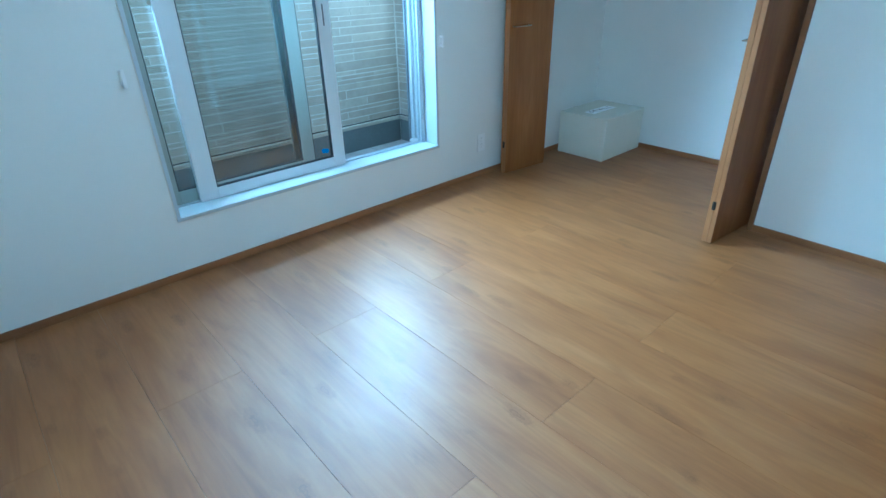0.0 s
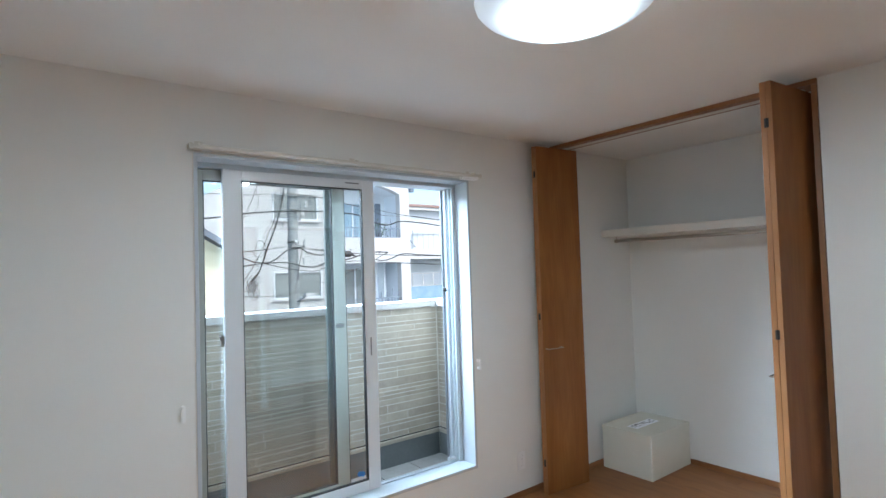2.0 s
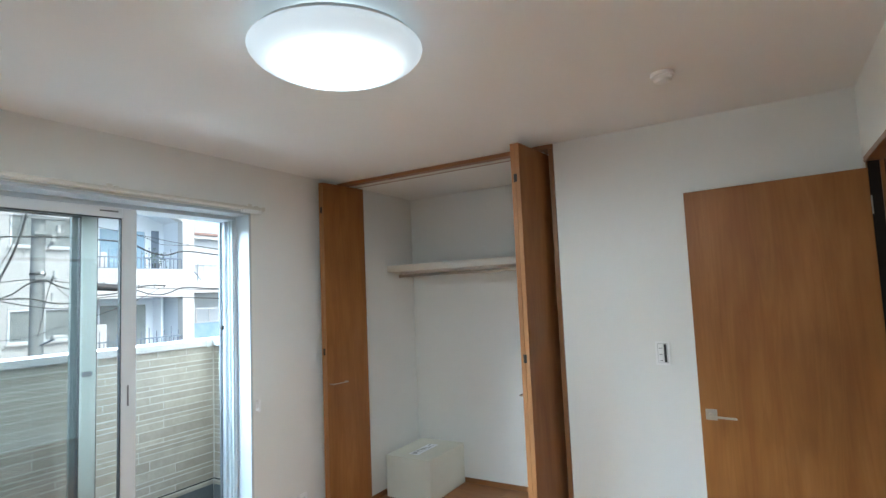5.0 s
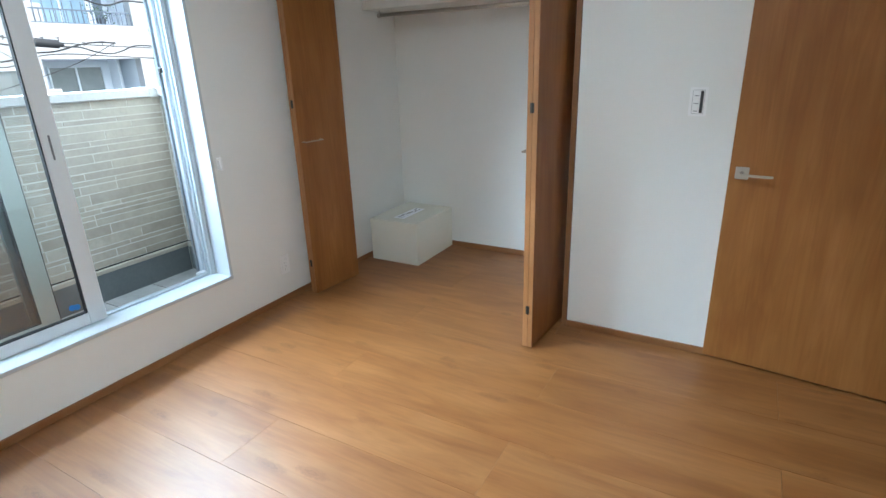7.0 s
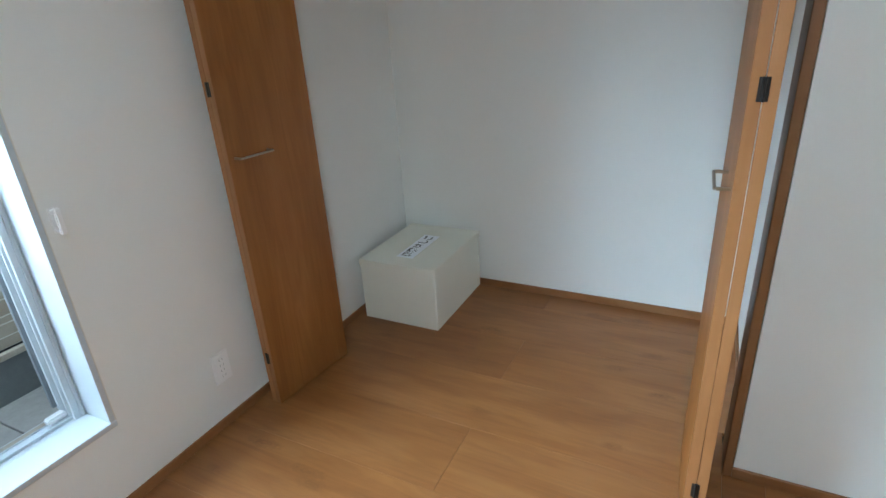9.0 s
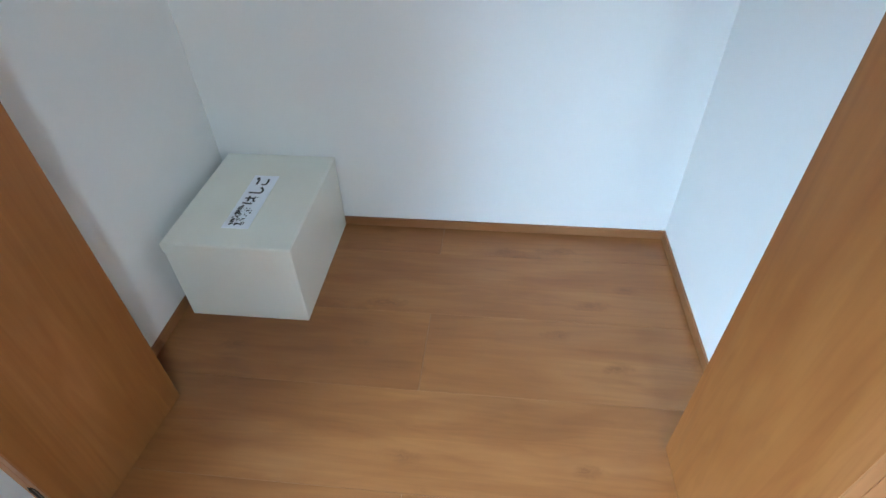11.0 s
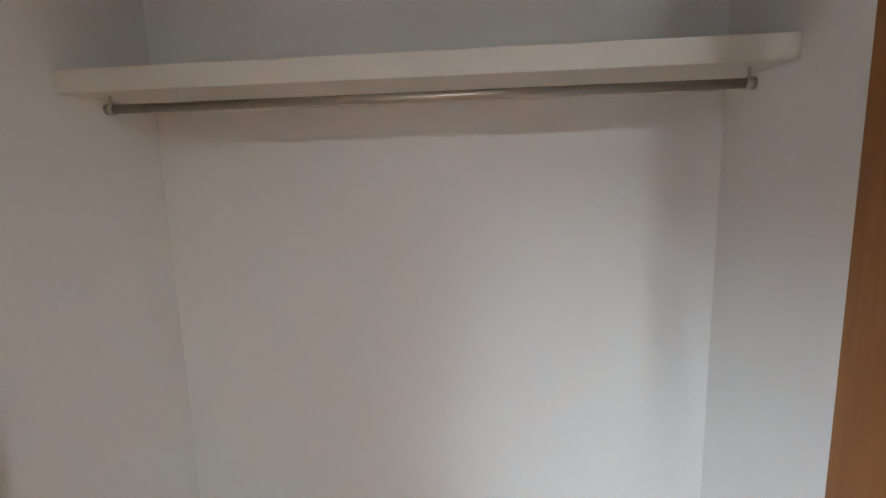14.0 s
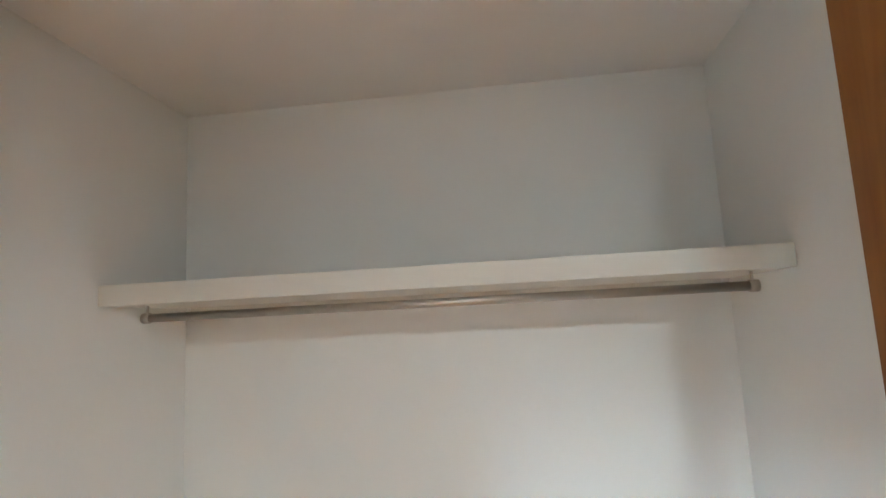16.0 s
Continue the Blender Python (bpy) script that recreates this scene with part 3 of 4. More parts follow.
def bifold(label, corner, lead, pivot_angle, s):
    """Two hinged panels folded open. corner: the room-side corner of the leading face; lead: the far end of that face; s: +1 when that face looks to +x."""
    top = thing("bifold_closet_door", label, "closet door", pose(0, 0, 0))
    T, W, Z0, Z1 = 0.0215 if s > 0 else 0.0245, 0.388, 0.005, 2.352
    c, e = Vector(corner), Vector(lead)
    ang = math.degrees(math.atan2(e.y - c.y, e.x - c.x)) - 90
    m = pose(c.x, c.y, 0, 0, 0, ang)
    xs = (-T, 0) if s > 0 else (0, T)
    lead_p = part("leading_panel", box_bm((xs[0], xs[1], 0.003, W, Z0, Z1), bevel=0.0012), DOOR, top, at=m)
    ed = part("edge_band", box_bm((xs[0] + 0.0005, xs[1] - 0.0005, 0.0, 0.003, Z0, Z1)), EDGE, lead_p)
    bar_pull(lead_p, 0.024 if s > 0 else 0.03, 0.163 if s > 0 else 0.175, 0.972 if s > 0 else 0.99, 0, s)
    off = -s * (T + 0.001)
    m2 = m @ pose(off, 0, 0, 0, 0, pivot_angle)
    xs2 = (-T, 0) if s > 0 else (0, T)
    piv = part("pivot_panel", box_bm((xs2[0], xs2[1], 0.003, W + 0.017, Z0, Z1), bevel=0.0012), DOOR, top, at=m2)
    part("edge_band", box_bm((xs2[0] + 0.0005, xs2[1] - 0.0005, 0.0, 0.003, Z0, Z1)), EDGE, piv)
    for z in (0.21, 1.19, 2.16):
        hs = (off - s * 0.008, off + s * 0.011)
        part("hinge", merged(box_bm((min(hs), max(hs), -0.0025, 0.0, z - 0.022, z + 0.022), bevel=0.0008), rod_bm((off + s * 0.0015, -0.003, z - 0.022), (off + s * 0.0015, -0.003, z + 0.022), 0.0035, 8)), BLACK, lead_p, "small black butt hinge")
    return top


bifold("open brown wood veneer bifold closet door folded against the window wall", (-2.5865, 2.722), (-2.548, 3.09), 4.5, 1)
bifold("open brown wood veneer bifold closet door folded against the closet jamb", (-1.1595, 2.682), (-1.172, 3.09), -6.8, -1)

# ---- closet fittings ----
SY0, SZ0, SZ1 = 3.574, 1.742, 1.797
shelf = thing("closet_shelf", "thick cream painted shelf spanning the closet", "shelf")
part("shelf_board", box_bm((CX0, CX1, SY0, CY1, SZ0, SZ1), bevel=0.002, seg=2), SHELF, shelf)
part("shelf_cleat", box_bm((CX0 + 0.03, CX1 - 0.03, CY1 - 0.018, CY1, SZ0 - 0.022, SZ0 - 0.0005)), SHELF, shelf)
RY, RZ = 3.66, 1.708
rod = thing("clothes_rod", "satin steel hanging rod under the closet shelf", "clothes rod")
part("rod_tube", rod_bm((CX0 + 0.076, RY, RZ), (CX1 - 0.058, RY, RZ), 0.0115, 28), STEEL, rod, smooth=True)
for x, d in ((CX0 + 0.076, -1), (CX1 - 0.058, 1)):
    part("end_cap", rod_bm((x - d * 0.012, RY, RZ), (x + d * 0.008, RY, RZ), 0.0145, 24), STEEL, rod, smooth=True)
    part("bracket", rod_bm((x - d * 0.004, RY, RZ + 0.01), (x - d * 0.004, RY, SZ0), 0.0035, 12), STEEL, rod)

# escape ladder box
BX0, BX1, BY0, BY1, BH = -2.66, -2.25, 3.423, CY1 - 0.006, 0.316
box = thing("ladder_box", "cream steel escape ladder box with a lettered label on its lid", "storage box")
part("box_body", box_bm((BX0 + 0.003, BX1 - 0.002, BY0 + 0.002, BY1 - 0.002, 0.0, BH - 0.012), bevel=0.003, seg=2), CREAM, box)
part("lid", box_bm((BX0, BX1, BY0, BY1, BH - 0.034, BH), bevel=0.003, seg=2), CREAM, box)
lab = part("label", box_bm((-2.500, -2.412, 3.512, 3.806, BH, BH + 0.0008)), PAPER, box, "white paper label with black lettering")
fc = bpy.data.curves.new("lettering", "FONT")
fc.offset = 0.0016
fc.body, fc.size, fc.align_x, fc.align_y = "避難はしご", 0.054, "CENTER", "CENTER"
fo = bpy.data.objects.new("lettering_source", fc)
scene.collection.objects.link(fo)
bpy.context.view_layer.update()
letter_mesh = bpy.data.meshes.new_from_object(fo)
bpy.data.objects.remove(fo)
letter_mesh.materials.clear()
letter_mesh.materials.append(INK)
letters = new("lettering", letter_mesh)
letters.parent = lab
letters.matrix_basis = pose(-2.456, 3.659, BH + 0.0014, 0, 0, 90)

# ---- wall fittings ----
sw = thing("wall_switch", "white rocker switch plate with a dark indicator strip beside the closet", "light switch")
part("plate", box_bm((-0.537, -0.466, YN - 0.008, YN, 1.136, 1.257), bevel=0.002, seg=2), SWITCHW, sw)
part("plate_groove", box_bm((-0.5255, -0.4775, YN - 0.0088, YN - 0.0079, 1.1465, 1.2465)), SLOTG, sw, "grey shadow groove round the switches")
part("switch_frame", box_bm((-0.524, -0.479, YN - 0.0095, YN - 0.0078, 1.148, 1.245), bevel=0.0004), SWITCHW, sw)
for z in (1.152, 1.184, 1.216):
    part("rocker", box_bm((-0.521, -0.497, YN - 0.0125, YN - 0.0094, z, z + 0.027), bevel=0.001), SWITCHW, sw)
    part("rocker_line", box_bm((-0.517, -0.501, YN - 0.0132, YN - 0.0124, z + 0.005, z + 0.0075)), SLOT, sw)
part("indicator_strip", box_bm((-0.4945, -0.482, YN - 0.0115, YN - 0.0094, 1.150, 1.243), bevel=0.0008), BLACK, sw)

out = thing("wall_outlet", "white double socket outlet low on the window wall", "outlet")
OY0, OY1, OZ0, OZ1 = 2.553, 2.625, 0.178, 0.296
part("plate", box_bm((XW, XW + 0.007, OY0, OY1, OZ0, OZ1), bevel=0.002, seg=2), SWITCHW, out)
part("socket", box_bm((XW + 0.0065, XW + 0.009, OY0 + 0.014, OY1 - 0.014, OZ0 + 0.018, OZ1 - 0.018), bevel=0.001), SWITCHW, out)
slots = []
for zc in (OZ0 + 0.037, OZ0 + 0.081):
    for dy in (-0.0075, 0.0055):
        for dz in (-0.011, 0.011):
            yc = 0.5 * (OY0 + OY1) + dy
            slots.append((XW + 0.0088, XW + 0.0093, yc, yc + 0.002, zc + dz - 0.004, zc + dz + 0.004))
part("slot", box_bm(*slots), SLOTG, out)


def tassel_hook(y, z):
    hk = thing("curtain_tieback_hook", "small white plastic curtain tieback hook beside the window", "hook", group="curtain tieback hooks")
    part("hook_bar", merged(box_bm((XW + 0.02, XW + 0.03, y - 0.008, y + 0.008, z - 0.036, z + 0.036), bevel=0.003, seg=2), box_bm((XW, XW + 0.021, y - 0.006, y + 0.006, z - 0.030, z - 0.018), bevel=0.002),
                            box_bm((XW, XW + 0.021, y - 0.006, y + 0.006, z + 0.018, z + 0.030), bevel=0.002)), SWITCHW, hk)
    part("base_plate", box_bm((XW, XW + 0.003, y - 0.009, y + 0.009, z - 0.034, z + 0.034), bevel=0.001), SWITCHW, hk)
    return hk


tassel_hook(2.235, 0.926)
tassel_hook(0.522, 0.94)

rail = thing("curtain_rail", "cream white double curtain rail above the window", "curtain rail")
for x in (XW + 0.035, XW + 0.065):
    part("rail_track", box_bm((x - 0.008, x + 0.008, 0.562, 2.245, 2.105, 2.122), bevel=0.002), RAIL, rail)
for y in (0.6, 1.38, 2.2):
    part("bracket", merged(box_bm((XW, XW + 0.004, y - 0.015, y + 0.015, 2.107, 2.15), bevel=0.001), box_bm((XW, XW + 0.072, y - 0.008, y + 0.008, 2.122, 2.130), bevel=0.001)), RAIL, rail)
for y in (0.556, 2.25):
    part("end_cap", box_bm((XW + 0.025, XW + 0.076, y - 0.008, y + 0.008, 2.102, 2.126), bevel=0.003, seg=2), RAIL, rail)
for i in range(8):
    y = 2.228 - 0.016 * i
    for x in (XW + 0.035, XW + 0.065):
        part("runner", merged(box_bm((x - 0.004, x + 0.004, y - 0.003, y + 0.003, 2.092, 2.106)), rod_bm((x - 0.005, y, 2.089), (x + 0.005, y, 2.089), 0.004, 8)), SWITCHW, rail)

# ---- ceiling fittings ----
lampo = thing("ceiling_light", "lit round white acrylic ceiling light", "ceiling light", pose(-1.147, 1.29, H))
part("base", lathe_bm([(0, -0.001), (0.15, -0.001), (0.16, -0.03), (0.262, -0.036), (0.262, -0.051), (0, -0.051)]), LAMPBASE, lampo, "grey lamp base behind the diffuser")
# unseen emitter added above the base to brighten the ceiling round the lamp
part("added_halo_ring", lathe_bm([(0.175, -0.004), (0.2, -0.004), (0.2, -0.026), (0.175, -0.026)]), HALORING, lampo, "unseen glowing ring added for the halo on the ceiling")
part("rim", lathe_bm([(0.2625, -0.052), (0.273, -0.052), (0.2765, -0.054)]), LAMPRIM, lampo, "translucent bluish white rim", smooth=True)
part("diffuser", lathe_bm([(0.2765, -0.054), (0.274, -0.062), (0.262, -0.076), (0.243, -0.089), (0.215, -0.102), (0.18, -0.114), (0.13, -0.125), (0.09, -0.13), (0.045, -0.1335), (0, -0.1345)], 64), LAMP, lampo, "glowing white diffuser, dimmer towards its edge", smooth=True)

det = thing("smoke_detector", "small round white smoke detector on the ceiling", "smoke detector", pose(-0.311, 2.29, H))
part("base", lathe_bm([(0, 0), (0.046, 0), (0.046, -0.012), (0.043, -0.014), (0, -0.014)], 32), SWITCHW, det)
part("cap", lathe_bm([(0.036, -0.014), (0.036, -0.028), (0.028, -0.036), (0, -0.039)], 32), SWITCHW, det)

# ---- balcony ----
PX, PYN, PZ = -3.40, 2.44, 1.255         # parapet inner face, side wall inner face, underside of the cap
BZ = 0.345                                # foot of the siding
par = setting_empty("parapet", "balcony parapet clad in beige split stone siding with a pale metal cap")
part("core", box_bm((PX - 0.13, PX - 0.004, -1.6, PYN + 0.15, -2.9, PZ)), MORTAR, par)
part("core", box_bm((PX - 0.004, XO, PYN + 0.004, PYN + 0.15, -2.9, PZ)), MORTAR, par)
part("cap", box_bm((PX - 0.15, PX + 0.03, -1.6, PYN + 0.03, PZ, PZ + 0.045), (PX - 0.15, XO, PYN - 0.03, PYN + 0.17, PZ, PZ + 0.046), bevel=0.003), CAP, par)
part("cap_joint", box_bm((PX + 0.0305, PX + 0.033, PYN - 0.075, PYN - 0.03, PZ - 0.004, PZ + 0.05), (PX - 0.15, PX + 0.033, PYN - 0.075, PYN - 0.03, PZ + 0.0465, PZ + 0.05)), CAP, par)
part("flashing", box_bm((PX - 0.005, PX + 0.02, -1.6, PYN - 0.02, BZ - 0.032, BZ - 0.008), (PX + 0.02, XO, PYN - 0.02, PYN + 0.005, BZ - 0.032, BZ - 0.008), bevel=0.002), FLASH, par)
part("drip_gap", box_bm((PX - 0.011, PX - 0.002, -1.6, PYN, BZ - 0.008, BZ), (PX, XO, PYN + 0.002, PYN + 0.011, BZ - 0.008, BZ)), GASKET, par)
part("upstand", box_bm((PX - 0.01, PX + 0.012, -1.6, PYN - 0.012, 0.1, BZ - 0.033), (PX + 0.012, XO, PYN - 0.012, PYN + 0.01, 0.1, BZ - 0.033), bevel=0.002), CURB, par)
bfloor = tagged(part("balcony_floor", box_bm((PX, XO, -1.6, PYN, -0.1, 0.145))  , CURB), "grey tiled balcony floor", "", "", "structure")
setting("wall_outside_west", box_bm((XO - 0.02, XO - 0.001, -3.5, WY0, -2.9, 5.2), (XO - 0.02, XO - 0.001, WY1, 5.0, -2.9, 5.2), (XO - 0.02, XO - 0.001, WY0, WY1, -2.9, WZ0), (XO - 0.02, XO - 0.001, WY0, WY1, WZ1, 5.2)), FLASH, "outer face of the window wall")

# ---- street and houses opposite ----
GZ = -2.9
setting("ground", box_bm((-400, 400, -400, 400, GZ - 0.2, GZ)), ASPHALT, "grey asphalt ground")
setting("house_body_below", box_bm((XO, 4.0, -3.5, 5.0, GZ, -0.13)), OUTWALL, "lower storey of the house")


def railing(parent, x, y0, y1, z0, z1, step, mat, r=0.012):
    bars = [box_bm((x - 0.02, x + 0.02, y0, y1, z1 - 0.04, z1), (x - 0.015, x + 0.015, y0, y1, z0, z0 + 0.03))]
    rp = part("railing", bars[0], mat, parent)
    n = int((y1 - y0) / step)
    for i in range(n + 1):
        y = y0 + (y1 - y0) * i / n
        part("baluster", box_bm((x - r, x + r, y - r, y + r, z0, z1 - 0.02)), mat, rp)
    return rp


def framed_window(parent, x, y0, y1, z0, z1, glass, name="window"):
    """A recessed two-pane window, its frame standing proud of the wall at x (the wall looks to +x)."""
    f = 0.05
    w = part(name, box_bm((x - 0.05, x + 0.03, y0, y0 + f, z0, z1), (x - 0.05, x + 0.03, y1 - f, y1, z0, z1), (x - 0.05, x + 0.03, y0 + f, y1 - f, z0, z0 + f), (x - 0.05, x + 0.03, y0 + f, y1 - f, z1 - f, z1),
                          (x - 0.05, x + 0.02, (y0 + y1) / 2 - 0.025, (y0 + y1) / 2 + 0.025, z0 + f, z1 - f)), RECESS_LIFT_AND_FRAME, parent)
    part("pane", box_bm((x - 0.04, x - 0.02, y0 + f, (y0 + y1) / 2 - 0.025, z0 + f, z1 - f)), glass, w)
    part("pane", box_bm((x - 0.04, x - 0.02, (y0 + y1) / 2 + 0.025, y1 - f, z0 + f, z1 - f)), glass, w)
    part("sill", box_bm((x, x + 0.09, y0 - 0.05, y1 + 0.05, z0 - 0.06, z0)), OUTWALL, w)
    return w


def wall_with_holes(x0, x1, y0, y1, z0, z1, holes):
    """Boxes of a wall in the y-z plane that leave rectangular holes (y0, y1, z0, z1) open."""
    ys = sorted({y0, y1, *[h[0] for h in holes], *[h[1] for h in holes]})
    zs = sorted({z0, z1, *[h[2] for h in holes], *[h[3] for h in holes]})
    out = []
    for a, b in zip(ys, ys[1:]):
        run = None
        for c, d in zip(zs, zs[1:]):
            open_here = any(h[0] - 1e-6 <= a and b <= h[1] + 1e-6 and h[2] - 1e-6 <= c and d <= h[3] + 1e-6 for h in holes)
            if open_here:
                if run:
                    out.append((x0, x1, a, b, run[0], run[1]))
                run = None
            else:
                run = (run[0], d) if run else (c, d)
        if run:
            out.append((x0, x1, a, b, run[0], run[1]))
    return out


AX = -18.1
apart = thing("apartment_building", "pale cream rendered apartment house with recessed balconies", "building")
# each piece of the front is an upright slice in the wall's plane, joined edge to edge
ROOFLINE = [(4.2, 3.95), (5.1, 4.45), (6.2, 4.82), (7.4, 5.2), (8.5, 5.48), (10.15, 5.46), (11.04, 5.24), (12.15, 4.88)]
ARCH = [(8.75, 5.02), (9.3, 5.04), (10.0, 4.98), (10.7, 4.88), (11.25, 4.74), (11.7, 4.57)]


def prism(outline, x0, x1):
    """A slab between two x planes with an outline of (y, z) points."""
    bm = bmesh.new()
    fr_ = [bm.verts.new((x1, y, z)) for y, z in outline]
    bk_ = [bm.verts.new((x0, y, z)) for y, z in outline]
    bm.faces.new(fr_)
    bm.faces.new(bk_[::-1])
    for i in range(len(outline)):
        j = (i + 1) % len(outline)
        bm.faces.new((fr_[i], bk_[i], bk_[j], fr_[j]))
    bmesh.ops.recalc_face_normals(bm, faces=bm.faces)
    return bm


w_holes = [(6.48, 8.15, 3.38, 4.31), (6.48, 8.25, 0.63, 1.58)]
b_low = [(8.76, 11.7, -0.05, 1.82), (8.76, 11.7, -2.75, -1.0)]
fb = box_bm((AX - 0.3, AX, 4.2, 6.0, GZ, 3.95), *wall_with_holes(AX - 0.3, AX, 6.0, 8.75, GZ, 4.4, w_holes))
part("wall", fb, OUTWALL, apart)
part("wall", box_bm(*wall_with_holes(AX - 0.3, AX, 8.7505, 12.15, GZ, 2.8, b_low)), OUTWALL, apart)
part("wall", box_bm((AX - 0.3, AX, 11.7, 12.15, 2.8005, 4.56)), OUTWALL, apart)
part("gable", prism([(4.2, 3.9505), *ROOFLINE[1:5], (8.75, 5.47), (8.75, 4.4005), (6.0, 4.4005), (6.0, 3.9505)], AX - 0.3, AX), OUTWALL, apart)
part("gable", prism([*ARCH, (12.15, 4.5605), (12.15, 4.88), (11.04, 5.24), (10.15, 5.46), (8.7505, 5.47), (8.7505, 5.02)], AX - 0.3, AX), OUTWALL, apart)
for wb in ((AX - 7, AX - 0.3, 4.2, 4.5, GZ, 3.9), (AX - 7, AX - 1.21, 11.85, 12.15, GZ, 4.8), (AX - 7, AX - 6.7, 4.5, 11.85, GZ, 4.5)):
    part("wall", box_bm(wb), OUTWALL, apart)
roof_out = [(y, z + 0.10) for y, z in ROOFLINE] + [(y, z + 0.005) for y, z in ROOFLINE[::-1]]
part("roof", prism([(4.0, 3.93)] + roof_out + [(4.0, 3.85)], AX - 7, AX + 0.02), OUTWALL, apart)
part("eave_edge", prism([(y, z + 0.10) for y, z in ROOFLINE[4:]] + [(12.28, 4.8), (12.28, 4.74)] + [(y, z + 0.045) for y, z in ROOFLINE[:3:-1]], AX + 0.0205, AX + 0.07), OUTMETAL, apart)
part("gutter", box_bm((AX - 0.1, AX + 0.12, 12.16, 12.36, 4.68, 4.82), bevel=0.02), OUTMETAL, apart)
for y0, y1, z0, z1 in w_holes:
    framed_window(apart, AX, y0, y1, z0, z1, GREYGLASS)
D1, D0 = AX - 1.2, AX - 0.3001                # back and front of the balcony recesses
for i, (y0, y1, z0, z1) in enumerate([(8.75, 11.7, 2.8, 4.57)] + b_low):
    top_z = 5.06 if i == 0 else z1
    bal = part("balcony", box_bm((D1 - 0.15, D1, y0 - 0.15, y1 + 0.15, z0 - 0.1, top_z + 0.1), (D1, D0, y0 - 0.15, y0, z0 - 0.1, top_z + 0.1), (D1, D0, y1, y1 + 0.15, z0 - 0.1, (4.7 if i == 0 else z1 + 0.1)),
                                 (D1, D0, y0, y1, z0 - 0.1, z0)), RECESS_LIFT_AND_FRAME, apart)
    if i == 0:
        part("soffit", prism([(y, z + 0.12) for y, z in ARCH] + ARCH[::-1], D1, D0), RECESS_LIFT_AND_FRAME, bal)
        framed_window(bal, D1 + 0.05, 9.35, 11.0, z0 + 0.02, 4.28, BLUEDOOR)
        part("service_door", box_bm((D1, D1 + 0.04, 11.22, 11.5, z0 + 0.02, 4.3), bevel=0.01), OUTMETAL, bal)
    else:
        part("soffit", box_bm((D1, D0, y0, y1, z1, z1 + 0.1)), RECESS_LIFT_AND_FRAME, bal)
        framed_window(bal, D1 + 0.05, 9.38, 11.05, z0 + 0.02, z1 - 0.18, GREYGLASS)
        part("partition", box_bm((D1 + 0.001, D1 + 0.5, 11.3, 11.36, z0, z1)), RECESS_LIFT_AND_FRAME, bal)
    r_top = z0 + (0.62 if i == 0 else 0.72)
    railing(bal, AX - 0.08, y0 + 0.005, y1 - 0.005, z0 + 0.001, r_top - 0.22, 0.14, OUTMETAL, 0.009)
    for k in range(11):
        y = y0 + 0.16 + 0.264 * k
        part("baluster", box_bm((AX - 0.075, AX - 0.057, y - 0.009, y + 0.009, z0, r_top + (0.12 if k % 3 == 0 else 0.0))), OUTMETAL, bal)
    part("air_unit", merged(box_bm((AX - 0.75, AX - 0.4, y0 + 0.05, y0 + 0.55, z0, z0 + (0.55 if i == 0 else 1.05)), bevel=0.03),
                            *[box_bm((AX - 0.3999, AX - 0.392, y0 + 0.1, y0 + 0.34, z0 + h, z0 + h + 0.02)) for h in ((0.2, 0.27, 0.34, 0.41) if i == 0 else (0.7, 0.77, 0.84, 0.91))]), OUTWALL, bal)
part("drain_pipe", rod_bm((AX + 0.06, 8.6, 2.3), (AX + 0.06, 8.6, 4.3), 0.03, 8), OUTMETAL, apart)
part("rib_panel", box_bm(*[(AX + 0.0005, AX + 0.012, 8.3 + 0.075 * k, 8.34 + 0.075 * k, 2.45, 2.76) for k in range(20)]), OUTWALL, apart)
part("vent_cap", lathe_bm([(0, 0.06), (0.09, 0.05), (0.1, 0)], 16), OUTMETAL, apart, at=pose(AX, 8.6, 1.5, 0, 90, 0))

# potted shrub on the upper balcony
pot = thing("potted_shrub", "small green potted shrub on the upper balcony", "plant", pose(AX - 0.42, 10.95, 2.8))
part("pot", lathe_bm([(0, 0), (0.1, 0), (0.14, 0.22), (0.12, 0.22), (0, 0.2)], 16), ROOFD, pot)
lb = bmesh.new()
for i in range(160):
    p = Vector((random.gauss(0, 0.13), random.gauss(0, 0.22), 0.42 + random.gauss(0, 0.13)))
    r = Matrix.Rotation(random.uniform(0, 6.28), 3, Vector((random.gauss(0, 1), random.gauss(0, 1), random.gauss(0, 1))).normalized())
    v = [lb.verts.new(p + r @ Vector(q)) for q in ((0, 0, 0), (0.02, 0.03, 0), (0, 0.08, 0.01), (-0.02, 0.03, 0))]
    lb.faces.new(v)
tagged(part("foliage", lb, LEAF, pot), kind="stuff")
part("stem", rod_bm((0, 0, 0.18), (0.01, 0.02, 0.45), 0.012, 8), ROOFD, pot)

NX = -20.0
# neighbour
nei = thing("neighbour_building", "grey blue apartment house with open balconies and red roof edge", "building")
part("wall", box_bm((NX - 8, NX - 1.4, 12.6, 22, GZ, 4.2)), OUTWALL, nei)
part("wall", box_bm((NX - 1.3995, NX - 0.1, 12.6, 22, 2.35, 4.2)), OUTWALL2, nei)
part("roof", box_bm((NX - 8.2, NX + 0.2, 12.5, 22.2, 4.2, 4.33)), OUTWALL, nei)
part("roof_edge", box_bm((NX - 8.2, NX + 0.25, 12.45, 22.25, 4.3305, 4.46), bevel=0.02), ROOFR, nei)
part("slab", prism([(12.6, 2.05), (13.6, 1.98), (22, 1.98), (22, 2.345), (12.6, 2.345)], NX - 1.39, NX + 0.05), OUTWALL, nei)
